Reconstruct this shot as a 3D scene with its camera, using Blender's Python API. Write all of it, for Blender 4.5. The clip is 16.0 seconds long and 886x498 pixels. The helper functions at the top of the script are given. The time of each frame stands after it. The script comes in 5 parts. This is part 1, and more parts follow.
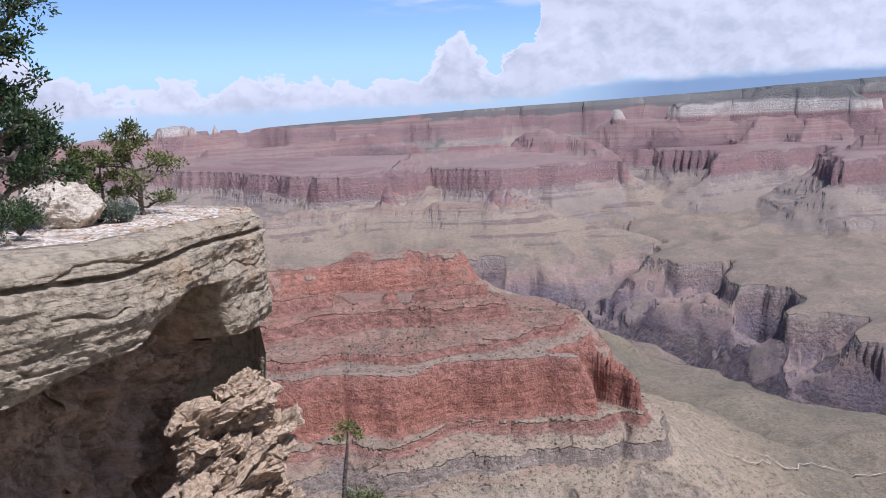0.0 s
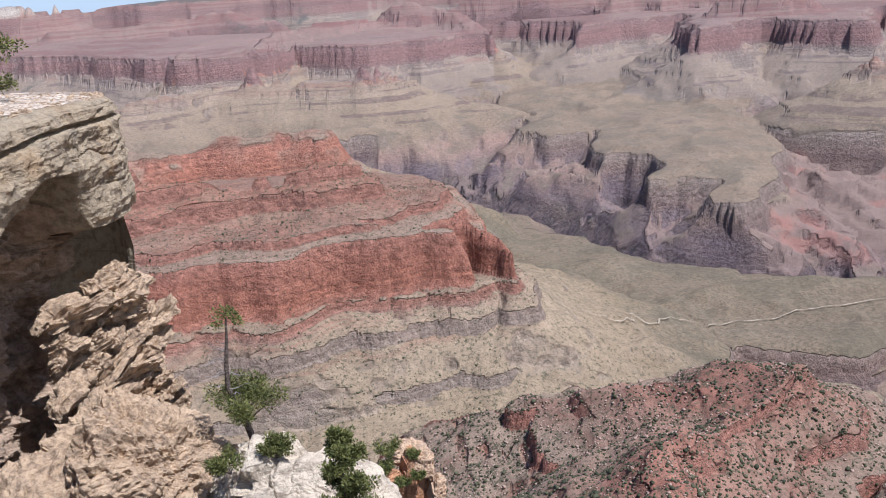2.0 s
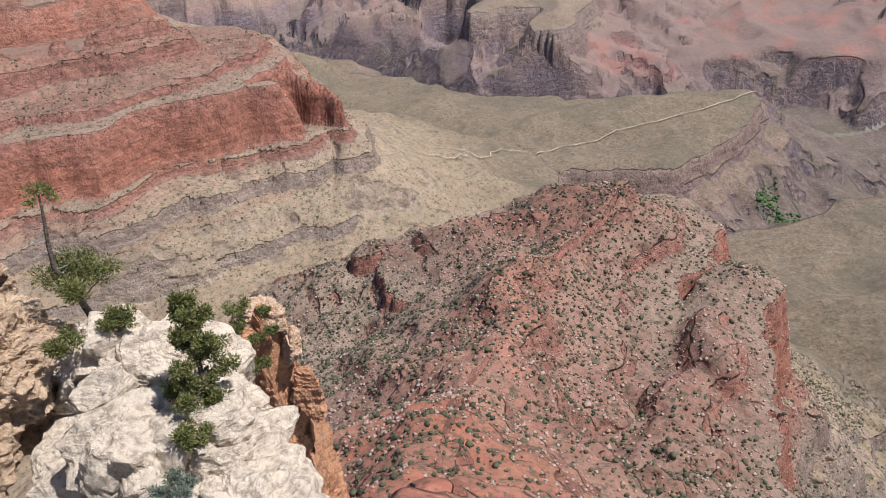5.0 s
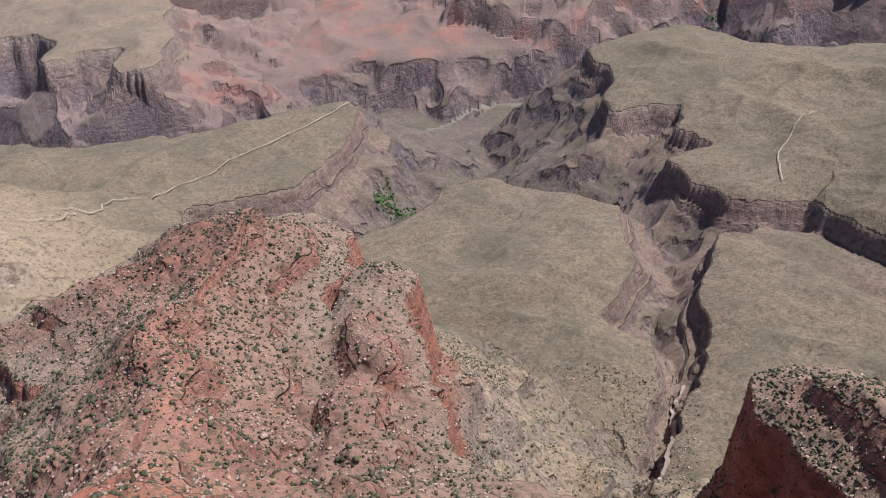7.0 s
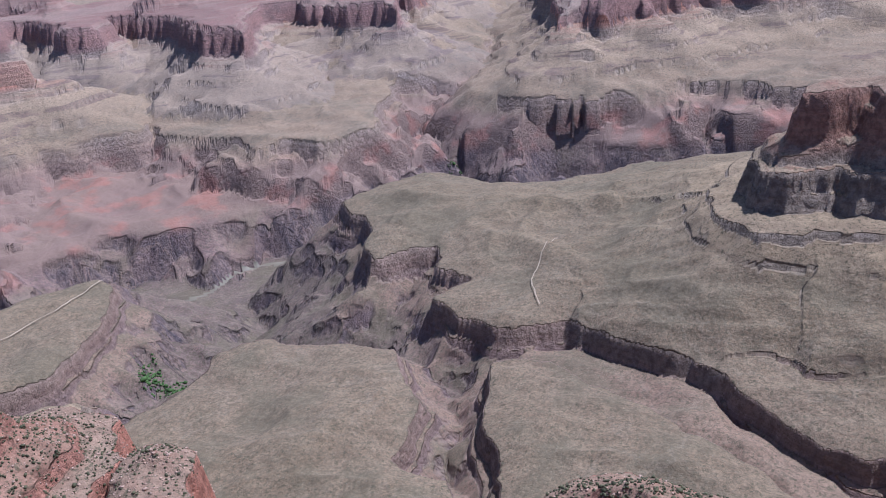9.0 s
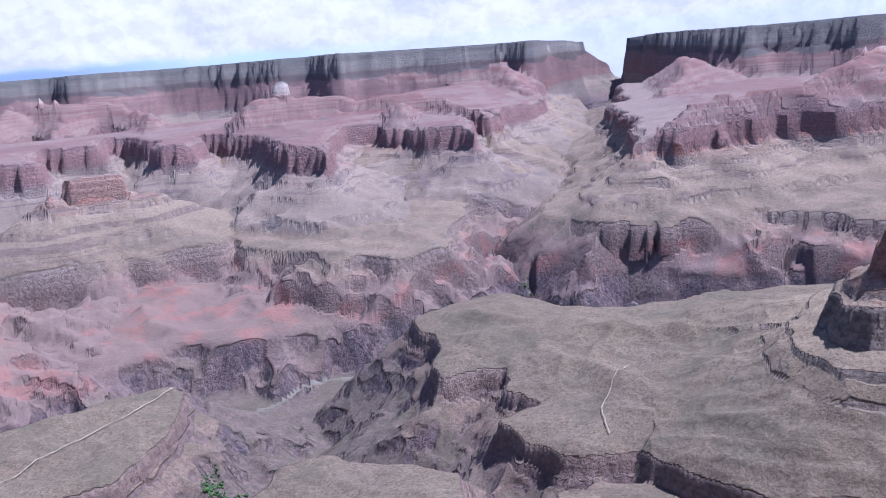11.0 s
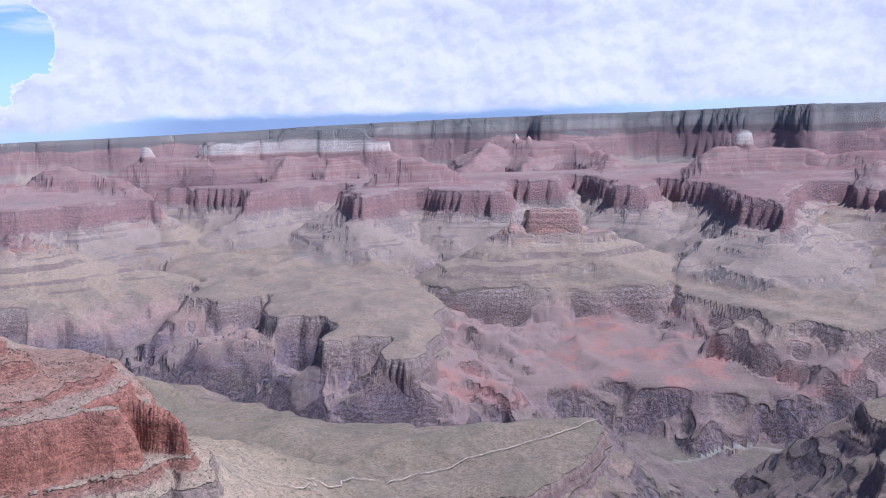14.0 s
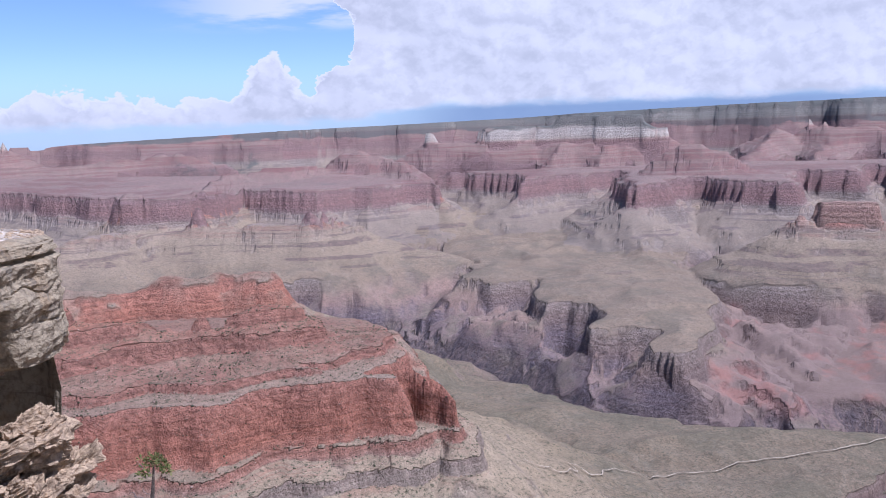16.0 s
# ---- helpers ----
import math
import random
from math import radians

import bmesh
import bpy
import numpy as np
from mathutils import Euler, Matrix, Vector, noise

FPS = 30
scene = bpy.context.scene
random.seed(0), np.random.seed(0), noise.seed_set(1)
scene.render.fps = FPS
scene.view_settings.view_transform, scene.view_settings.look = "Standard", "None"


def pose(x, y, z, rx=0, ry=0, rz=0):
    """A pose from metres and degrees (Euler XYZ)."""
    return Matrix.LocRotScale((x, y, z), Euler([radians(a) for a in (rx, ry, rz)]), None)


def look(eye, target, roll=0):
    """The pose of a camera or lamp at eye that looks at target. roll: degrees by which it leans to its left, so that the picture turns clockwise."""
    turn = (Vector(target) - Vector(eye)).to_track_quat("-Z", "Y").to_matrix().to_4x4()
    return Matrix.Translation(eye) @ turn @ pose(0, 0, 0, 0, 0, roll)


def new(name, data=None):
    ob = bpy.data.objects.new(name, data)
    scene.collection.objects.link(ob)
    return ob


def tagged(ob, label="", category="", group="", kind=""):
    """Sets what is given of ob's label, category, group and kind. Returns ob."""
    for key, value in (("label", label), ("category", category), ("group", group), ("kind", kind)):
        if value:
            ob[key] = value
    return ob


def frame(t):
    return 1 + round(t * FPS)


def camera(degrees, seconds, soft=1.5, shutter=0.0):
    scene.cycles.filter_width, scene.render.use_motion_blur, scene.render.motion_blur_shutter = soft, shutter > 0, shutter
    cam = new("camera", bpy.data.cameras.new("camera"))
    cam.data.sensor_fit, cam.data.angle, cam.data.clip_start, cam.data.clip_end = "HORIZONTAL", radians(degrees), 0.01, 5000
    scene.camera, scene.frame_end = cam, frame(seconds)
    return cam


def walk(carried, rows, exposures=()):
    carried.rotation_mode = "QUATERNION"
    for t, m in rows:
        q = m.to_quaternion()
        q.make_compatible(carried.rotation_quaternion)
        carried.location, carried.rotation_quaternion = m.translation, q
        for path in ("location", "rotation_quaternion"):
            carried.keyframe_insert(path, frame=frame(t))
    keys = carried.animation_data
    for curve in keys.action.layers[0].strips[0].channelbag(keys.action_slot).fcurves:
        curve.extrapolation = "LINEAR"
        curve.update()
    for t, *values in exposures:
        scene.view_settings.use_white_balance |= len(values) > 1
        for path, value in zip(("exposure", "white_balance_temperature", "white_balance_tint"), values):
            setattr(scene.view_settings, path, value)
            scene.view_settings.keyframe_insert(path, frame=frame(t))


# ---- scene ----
# ---------------------------------------------------------------- camera
cam = camera(54.76, 16.0, soft=1.0)
EXPOSURES = [(0.0, 0.53, 5200, 18), (2.5, 0.70, 5550, 15), (5.5, 0.68, 5850, 15), (8.0, 0.72, 5550, 16), (9.0, 0.74, 5200, 20), (11.5, 0.93, 4880, 28), (14.5, 0.66, 5000, 23), (16.0, 0.57, 5080, 22)]
walk(cam, [
    (0.0, pose(0.000, 0, 1.600, 81.20, 2.85, 0.02)),
    (0.5, pose(0.001, 0, 1.598, 79.95, 2.99, -2.60)),
    (1.0, pose(0.006, 0, 1.591, 77.98, 3.70, -4.99)),
    (1.5, pose(0.013, 0, 1.580, 75.28, 4.36, -7.03)),
    (2.0, pose(0.022, 0, 1.564, 72.62, 3.72, -8.81)),
    (2.5, pose(0.035, 0, 1.544, 70.20, 4.27, -9.48)),
    (3.0, pose(0.050, 0, 1.520, 67.86, 4.74, -11.61)),
    (5.5, pose(0.068, 0, 1.491, 60.02, 6.07, -29.00)),
    (6.0, pose(0.068, 0, 1.491, 60.11, 7.72, -39.53)),
    (6.5, pose(0.068, 0, 1.491, 60.51, 4.85, -40.78)),
    (7.0, pose(0.068, 0, 1.491, 60.72, 4.86, -48.45)),
    (7.5, pose(0.068, 0, 1.491, 61.09, 5.04, -56.63)),
    (8.0, pose(0.068, 0, 1.491, 62.19, 6.20, -60.76)),
    (8.5, pose(0.068, 0, 1.491, 66.39, 6.79, -64.16)),
    (9.0, pose(0.068, 0, 1.491, 69.38, 5.41, -65.41)),
    (11.5, pose(0.040, 0, 1.580, 80.35, 3.77, -57.52)),
    (12.0, pose(0.040, 0, 1.580, 81.04, 3.60, -52.70)),
    (12.5, pose(0.040, 0, 1.580, 81.26, 3.44, -48.55)),
    (13.0, pose(0.040, 0, 1.580, 81.20, 3.88, -42.27)),
    (13.5, pose(0.040, 0, 1.580, 82.12, 2.74, -36.86)),
    (14.0, pose(0.040, 0, 1.580, 82.50, 1.77, -30.39)),
    (14.5, pose(0.040, 0, 1.580, 82.06, 1.34, -25.84)),
    (15.0, pose(0.040, 0, 1.580, 81.98, 1.69, -20.64)),
    (15.5, pose(0.040, 0, 1.580, 82.81, 1.70, -15.45)),
    (16.0, pose(0.040, 0, 1.580, 82.17, 1.80, -12.23)),
], exposures=EXPOSURES)

# ---------------------------------------------------------------- sky, sun
SUN_BEARING, SUN_HEIGHT = 133.0, 62.0  # degrees clockwise from straight ahead at the start, and above the horizon
world = bpy.data.worlds.new("sky")
scene.world = world
world.use_nodes = True


class Nodes:
    """Short hand for building node trees."""

    def __init__(self, tree):
        self.tree = tree
        tree.nodes.clear()

    def put(self, kind, inputs=(), **props):
        n = self.tree.nodes.new(kind)
        for k, v in props.items():
            setattr(n, k, v)
        for k, v in dict(inputs).items():
            self.link(v, n.inputs[k])
        return n

    def link(self, v, socket):
        if isinstance(v, bpy.types.NodeSocket):
            self.tree.links.new(v, socket)
        elif isinstance(v, bpy.types.Node):
            self.tree.links.new(v.outputs[0], socket)
        else:
            socket.default_value = v

    def math(self, op, a, b=0.0, c=0.0, clamp=False):
        return self.put("ShaderNodeMath", {0: a, 1: b, 2: c}, operation=op, use_clamp=clamp).outputs[0]

    def span(self, v, lo, hi, to_lo=0.0, to_hi=1.0, smooth=True):
        n = self.put("ShaderNodeMapRange", {"Value": v, "From Min": lo, "From Max": hi, "To Min": to_lo, "To Max": to_hi},
                     interpolation_type="SMOOTHSTEP" if smooth else "LINEAR")
        return n.outputs[0]

    def mix(self, k, a, b, blend="MIX"):
        n = self.put("ShaderNodeMix", data_type="RGBA", blend_type=blend)
        self.link(k, n.inputs[0])
        for v, s in ((a, n.inputs[6]), (b, n.inputs[7])):
            self.link((*v, 1.0) if isinstance(v, tuple) and len(v) == 3 else v, s)
        return n.outputs[2]

    def noise(self, vector, scale, detail=4.0, rough=0.55, dims="3D", lac=2.0, dist=0.0):
        n = self.put("ShaderNodeTexNoise", {"Scale": scale, "Detail": detail, "Roughness": rough, "Lacunarity": lac, "Distortion": dist}, noise_dimensions=dims)
        self.link(vector, n.inputs["Vector"])
        return n.outputs[0]

    def ramp(self, v, stops, interpolation="LINEAR"):
        n = self.put("ShaderNodeValToRGB")
        n.color_ramp.interpolation = interpolation
        e = n.color_ramp.elements
        while len(e) > 1:
            e.remove(e[-1])
        e[0].position, e[0].color = stops[0][0], (*stops[0][1], 1)
        for p, c in stops[1:]:
            x = e.new(p)
            x.color = (*c, 1)
        self.link(v, n.inputs[0])
        return n.outputs[0]

    def combine(self, x, y, z):
        return self.put("ShaderNodeCombineXYZ", {0: x, 1: y, 2: z}).outputs[0]


def build_sky():
    n = Nodes(world.node_tree)
    sky = n.put("ShaderNodeTexSky", sky_type="NISHITA", sun_disc=False, sun_elevation=radians(SUN_HEIGHT), sun_rotation=radians(SUN_BEARING),
                altitude=2100.0, air_density=1.0, dust_density=0.25, ozone_density=1.2)
    way = n.put("ShaderNodeTexCoord").outputs["Generated"]
    sep = n.put("ShaderNodeSeparateXYZ", {0: way})
    az = n.math("DEGREES", n.math("ARCTAN2", sep.outputs[0], sep.outputs[1]))
    el = n.math("DEGREES", n.math("ARCSINE", sep.outputs[2]))
    flat = n.combine(az, n.math("MULTIPLY", el, 1.3), 0.0)

    def billow(shift):
        p = n.put("ShaderNodeVectorMath", {0: flat, 1: shift}, operation="ADD").outputs[0]
        bend = n.put("ShaderNodeTexNoise", {"Vector": p, "Scale": 0.5, "Detail": 4.0, "Roughness": 0.6})
        off = n.put("ShaderNodeVectorMath", {0: bend.outputs["Color"], 1: (0.5, 0.5, 0.5)}, operation="SUBTRACT").outputs[0]
        off = n.put("ShaderNodeVectorMath", {0: off, "Scale": 2.4}, operation="SCALE").outputs[0]
        p = n.put("ShaderNodeVectorMath", {0: p, 1: off}, operation="ADD").outputs[0]
        v = n.put("ShaderNodeTexVoronoi", {"Vector": p, "Scale": 0.42, "Detail": 2.5, "Roughness": 0.5, "Lacunarity": 2.3, "Smoothness": 0.35}, feature="SMOOTH_F1", normalize=True)
        return n.math("SUBTRACT", 1.0, v.outputs["Distance"])
    puffs = billow((0.0, 0.0, 0.0))
    sky = n.mix(n.span(el, 5.0, 0.0, 0.0, 0.75), sky.outputs[0], (3.1, 4.3, 5.6))
    # heaped clouds along the horizon; their tops rise and fall
    swell = n.noise(n.combine(az, 0.0, 3.0), 0.22, 3.0, 0.6)
    tower = n.math("MULTIPLY", n.span(n.math("ABSOLUTE", n.math("SUBTRACT", az, 0.9)), 0.3, 3.0, 1.0, 0.0), 2.2)
    tower = n.math("ADD", tower, n.math("MULTIPLY", n.span(az, -20.0, -26.0), 1.6))
    bank = n.span(n.math("ADD", az, n.math("MULTIPLY", n.math("SUBTRACT", n.noise(flat, 0.2, 5.0), 0.5), 11.0)), 3.5, 9.0)
    top = n.math("ADD", n.math("ADD", n.math("MULTIPLY", swell, 3.4), 1.0), tower)
    top = n.math("ADD", top, n.math("MULTIPLY", n.math("ADD", bank, n.span(az, 30.0, 42.0)), 13.0))
    heap = n.math("ADD", n.math("SUBTRACT", top, el), n.math("MULTIPLY", n.math("SUBTRACT", puffs, 0.72), 5.5))
    cover = n.span(heap, -0.05, 0.16)
    base = n.span(n.math("ADD", el, n.math("MULTIPLY", n.math("SUBTRACT", n.noise(n.combine(az, n.math("MULTIPLY", el, 3.0), 9.0), 0.35, 4.0), 0.5), 1.3)), n.span(az, 5.0, 12.0, 0.5, 1.25), n.span(az, 5.0, 12.0, 1.3, 2.1))
    cover = n.math("MULTIPLY", cover, n.math("MAXIMUM", base, n.span(az, 45.0, 60.0, 0.1, 0.8)))
    # thin high streak from the bank out over the blue
    streak = n.math("MULTIPLY", n.span(el, 6.4, 7.4), n.span(n.noise(n.combine(az, n.math("MULTIPLY", el, 5.0), 2.0), 0.12, 5.0), 0.40, 0.58))
    streak = n.math("MULTIPLY", n.math("MULTIPLY", streak, n.span(az, -8.0, 2.0)), n.span(el, 14.0, 9.0))
    cover = n.math("MAXIMUM", cover, n.math("MULTIPLY", streak, 0.8))
    # billows: bright crowns, greyer folds and bases
    fold = n.math("SUBTRACT", puffs, billow((0.4, 0.7, 0.0)))
    light = n.math("ADD", n.math("MULTIPLY", n.span(fold, -0.17, 0.13), 0.55), n.math("MULTIPLY", n.span(n.noise(flat, 0.13, 3.0), 0.35, 0.65), 0.45))
    light = n.math("MULTIPLY", light, n.span(el, 0.6, 2.4, 0.7, 1.0))
    light = n.math("MAXIMUM", light, n.span(heap, 1.3, 0.2))
    tint = n.mix(light, (0.70, 0.685, 0.69), (1.02, 0.975, 0.945))
    # slate-blue rain shade below the bank, far behind the rim
    rain = n.math("MULTIPLY", n.span(el, 2.2, 1.3), n.math("MULTIPLY", n.span(az, 6.0, 15.0), n.span(az, 48.0, 34.0)))
    sky = n.mix(rain, sky, (2.2, 3.0, 4.1))
    cloud = n.put("ShaderNodeBackground", {"Color": tint, "Strength": 0.565})
    clear = n.put("ShaderNodeBackground", {"Color": sky, "Strength": SKY_STRENGTH})
    both = n.put("ShaderNodeMixShader", {0: cover, 1: clear.outputs[0], 2: cloud.outputs[0]})
    n.put("ShaderNodeOutputWorld", {0: both.outputs[0]})


SKY_STRENGTH = 0.083
build_sky()
sun = new("sun", bpy.data.lights.new("sun", "SUN"))
sun.data.energy, sun.data.angle, sun.data.color = 4.4, radians(0.53), (1.0, 0.955, 0.88)
sx, sy = math.sin(radians(SUN_BEARING)) * math.cos(radians(SUN_HEIGHT)), math.cos(radians(SUN_BEARING)) * math.cos(radians(SUN_HEIGHT))
sun.matrix_world = look((sx * 50, sy * 50, math.sin(radians(SUN_HEIGHT)) * 50), (0, 0, 0))


# ---------------------------------------------------------------- materials
def material(name):
    m = bpy.data.materials.new(name)
    m.use_nodes = True
    return m, Nodes(m.node_tree)


def finish(n, color, rough=0.9, bump=None, strength=0.4, dist=1.0, **extra):
    inputs = {"Base Color": color, "Roughness": rough, "Specular IOR Level": 0.15}
    inputs.update(extra)
    if bump is not None:
        inputs["Normal"] = n.put("ShaderNodeBump", {"Height": bump, "Strength": strength, "Distance": dist}).outputs[0]
    b = n.put("ShaderNodeBsdfPrincipled", inputs)
    n.put("ShaderNodeOutputMaterial", {0: b.outputs[0]})
    return b


def canyon_rock(shale=False, haze=0.0, name="canyon_rock", woods_shade_drop=0.0, stain=0.0, tan=False):
    """Layered canyon rock: colour by rock layer, bare on cliffs, talus and scrub on slopes."""
    m, n = material(name)
    at = n.put("ShaderNodeAttribute", attribute_name="place")
    place = at.outputs["Vector"]
    sep = n.put("ShaderNodeSeparateXYZ", {0: place})
    level = sep.outputs[2]
    wob = n.noise(place, 0.004, 5.0)
    lv = n.math("ADD", level, n.math("MULTIPLY", n.math("SUBTRACT", wob, 0.5), 26.0))
    k = n.span(lv, -1400.0, 250.0, smooth=False)

    def at_level(z):
        return (z + 1400.0) / 1650.0
    cliff = n.ramp(k, [(0.0, (0.155, 0.122, 0.135)), (at_level(-1120), (0.20, 0.15, 0.155)), (at_level(-1075), (0.24, 0.17, 0.15)), (at_level(-1040), (0.29, 0.205, 0.165)), (at_level(-980), (0.31, 0.235, 0.185)),
                       (at_level(-900), (0.33, 0.27, 0.21)), (at_level(-690), (0.34, 0.26, 0.20)), (at_level(-662), (0.40, 0.20, 0.14)), (at_level(-620), (0.44, 0.18, 0.115)), (at_level(-560), (0.45, 0.195, 0.13)),
                       (at_level(-500), (0.36, 0.175, 0.125)), (at_level(-300), (0.37, 0.17, 0.115)), (at_level(-190), (0.40, 0.18, 0.12)), (at_level(-150), (0.60, 0.50, 0.39)), (at_level(-40), (0.62, 0.54, 0.43)),
                       (at_level(40), (0.34, 0.28, 0.22)), (at_level(200), (0.36, 0.31, 0.26))])
    slope = n.ramp(k, [(0.0, (0.15, 0.115, 0.12)), (at_level(-1170), (0.19, 0.14, 0.135)), (at_level(-1110), (0.29, 0.20, 0.16)), (at_level(-1045), (0.29, 0.205, 0.155)), (at_level(-1010), (0.25, 0.195, 0.135)), (at_level(-960), (0.24, 0.19, 0.125)), (at_level(-880), (0.27, 0.22, 0.145)),
                       (at_level(-720), (0.325, 0.27, 0.185)), (at_level(-600), (0.28, 0.215, 0.16)), (at_level(-505), (0.265, 0.205, 0.155)), (at_level(-465), (0.31, 0.19, 0.14)), (at_level(-420), (0.35, 0.175, 0.12)), (at_level(-370), (0.42, 0.14, 0.07)), (at_level(-200), (0.40, 0.14, 0.075)),
                       (at_level(-120), (0.38, 0.27, 0.2)), (at_level(40), (0.22, 0.2, 0.14)), (at_level(240), (0.10, 0.11, 0.07))])
    # thin beds
    band = n.noise(n.combine(n.math("MULTIPLY", sep.outputs[0], 0.0012), n.math("MULTIPLY", sep.outputs[1], 0.0012), n.math("MULTIPLY", lv, 0.085)), 1.0, 5.0, 0.7)
    # thick beds: ledges of dark red rock between paler slopes
    thick = n.noise(n.combine(n.math("MULTIPLY", sep.outputs[0], 0.0005), n.math("MULTIPLY", sep.outputs[1], 0.0005), n.math("MULTIPLY", lv, 0.034)), 1.0, 3.0, 0.6)
    ledge = n.span(thick, 0.50, 0.56)
    redbeds = n.math("MULTIPLY", n.span(lv, -530.0, -500.0), n.span(lv, -160.0, -200.0))
    pale = n.mix(n.span(thick, 0.3, 0.5), (0.27, 0.165, 0.125), (0.26, 0.14, 0.105))
    slope = n.mix(n.math("MULTIPLY", redbeds, 0.5), slope, n.mix(ledge, pale, (0.27, 0.115, 0.085)))
    slope = n.mix(n.math("MULTIPLY", redbeds, n.span(band, 0.46, 0.56, 0.0, 0.55)), slope, (0.20, 0.095, 0.07))
    slope = n.mix(n.math("MULTIPLY", n.span(lv, -740.0, -720.0), n.math("MULTIPLY", n.span(lv, -640.0, -660.0), n.span(band, 0.48, 0.55, 0.0, 0.5))), slope, (0.27, 0.13, 0.095))
    # far red cliffs muted toward mauve, part of the painted distance haze
    if haze > 0.5:
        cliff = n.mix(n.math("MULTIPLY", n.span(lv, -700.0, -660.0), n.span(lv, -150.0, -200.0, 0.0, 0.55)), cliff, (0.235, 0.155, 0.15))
    if haze > 0.5:  # banded red beds of the far buttes; rim woods and cloud shade are coloured below
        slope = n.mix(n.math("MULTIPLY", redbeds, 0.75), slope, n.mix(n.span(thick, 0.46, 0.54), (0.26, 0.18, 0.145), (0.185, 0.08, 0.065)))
    lower = n.math("MULTIPLY", n.span(lv, -940.0, -900.0), n.span(lv, -640.0, -680.0))
    slope = n.mix(n.math("MULTIPLY", n.math("MULTIPLY", lower, n.span(thick, 0.52, 0.56)), n.span(n.noise(place, 0.0026, 4.0, 0.6), 0.44, 0.52, 0.0, 0.75 if haze else 0.14)), slope, (0.125, 0.088, 0.08))
    cliff = n.mix(n.span(band, 0.35, 0.62), n.mix(0.38, cliff, (0.12, 0.065, 0.05)), cliff)
    cliff = n.mix(n.span(band, 0.6, 0.75, 0.0, 0.35), cliff, (0.42, 0.34, 0.27))
    upright = n.combine(sep.outputs[0], sep.outputs[1], n.math("MULTIPLY", lv, 0.16))
    folds = n.noise(upright, 0.022, 6.0, 0.68, dist=0.4)
    schist = n.mix(n.span(folds, 0.36, 0.62), (0.095, 0.078, 0.088), (0.225, 0.165, 0.155))
    dyke = n.math("ABSOLUTE", n.math("SUBTRACT", n.noise(upright, 0.006, 3.0, 0.5, dist=0.6), 0.47))
    schist = n.mix(n.span(dyke, 0.012, 0.003, 0.0, 0.6), schist, (0.36, 0.25, 0.21))
    deep = n.span(lv, *((-1175.0, -1235.0) if haze else (-1100.0, -1165.0)))
    cliff = n.mix(deep, cliff, schist)
    slope = n.mix(n.math("MULTIPLY", deep, 0.75), slope, n.mix(0.45, schist, (0.20, 0.15, 0.13)))
    up = n.put("ShaderNodeAttribute", attribute_name="lie").outputs["Fac"]
    grit = n.noise(place, 0.05, 8.0, 0.7)
    bare = n.span(n.math("ADD", up, n.math("MULTIPLY", n.math("SUBTRACT", grit, 0.5), 0.20)), 0.83, 0.52)
    patches = n.noise(place, 0.007, 6.0, 0.62)
    slope = n.mix(n.span(patches, 0.40, 0.62, 0.0, 0.55), slope, n.mix(0.5, slope, (0.27, 0.23, 0.165)))
    scrub = n.noise(place, 0.11, 5.0, 0.75)
    slope = n.mix(n.span(scrub, 0.53, 0.60, 0.0, 0.8), slope, (0.075, 0.08, 0.05))
    slope = n.mix(n.span(n.noise(place, 0.0016, 4.0, 0.6), 0.38, 0.62, 0.0, 0.4), slope, n.mix(0.5, slope, (0.115, 0.095, 0.07)))
    slope = n.mix(1.0, slope, (0.97, 0.88, 0.84), "MULTIPLY")
    # drainage: a few pale washes, darker brush in the hollows
    low = n.span(lv, -850.0, -940.0)
    wet = n.noise(place, 0.0045, 5.0, 0.62)
    slope = n.mix(n.math("MULTIPLY", low, n.span(wet, 0.53, 0.40, 0.0, 0.62)), slope, (0.14, 0.115, 0.075))
    line = n.math("ABSOLUTE", n.math("SUBTRACT", n.noise(place, 0.0022, 7.0, 0.58), 0.52))
    slope = n.mix(n.math("MULTIPLY", low, n.span(line, 0.010, 0.002, 0.0, 0.18)), slope, (0.34, 0.275, 0.21))
    if not haze:  # the near benches carry more dark brush
        slope = n.mix(n.math("MULTIPLY", low, n.span(n.noise(place, 0.16, 4.0, 0.7), 0.44, 0.58, 0.15, 0.55)), slope, (0.095, 0.085, 0.06))
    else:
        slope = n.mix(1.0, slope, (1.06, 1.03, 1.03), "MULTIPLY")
    col = n.mix(bare, slope, cliff)
    if shale:  # the red and purple shales under the far benches
        red = n.mix(n.span(n.noise(place, 0.0048, 5.0, 0.6), 0.50, 0.64), (0.225, 0.15, 0.115), (0.32, 0.145, 0.105))
        col = n.mix(n.math("MULTIPLY", n.span(lv, -1235.0, -1175.0, 0.1, 0.85), n.math("MULTIPLY", n.span(lv, -1030.0, -1075.0), n.span(n.math("ARCTAN2", sep.outputs[0], sep.outputs[1]), 0.46, 0.53))), col, n.mix(n.span(grit, 0.35, 0.65, 0.0, 0.35), red, (0.12, 0.085, 0.08)))
    col = n.mix(n.span(bare, 0.0, 0.8, 0.36, 0.6), col, n.mix(n.span(grit, 0.34, 0.66), (0.42, 0.42, 0.42), (1.18, 1.18, 1.18)), "MULTIPLY")
    speck = n.noise(place, 0.32, 3.0, 0.7)
    col = n.mix(n.span(speck, 0.62, 0.70, 0.0, 0.5), col, n.mix(0.5, col, (0.5, 0.43, 0.36)))
    col = n.mix(n.span(speck, 0.445, 0.37, 0.0, 0.62), col, (0.085, 0.08, 0.055))
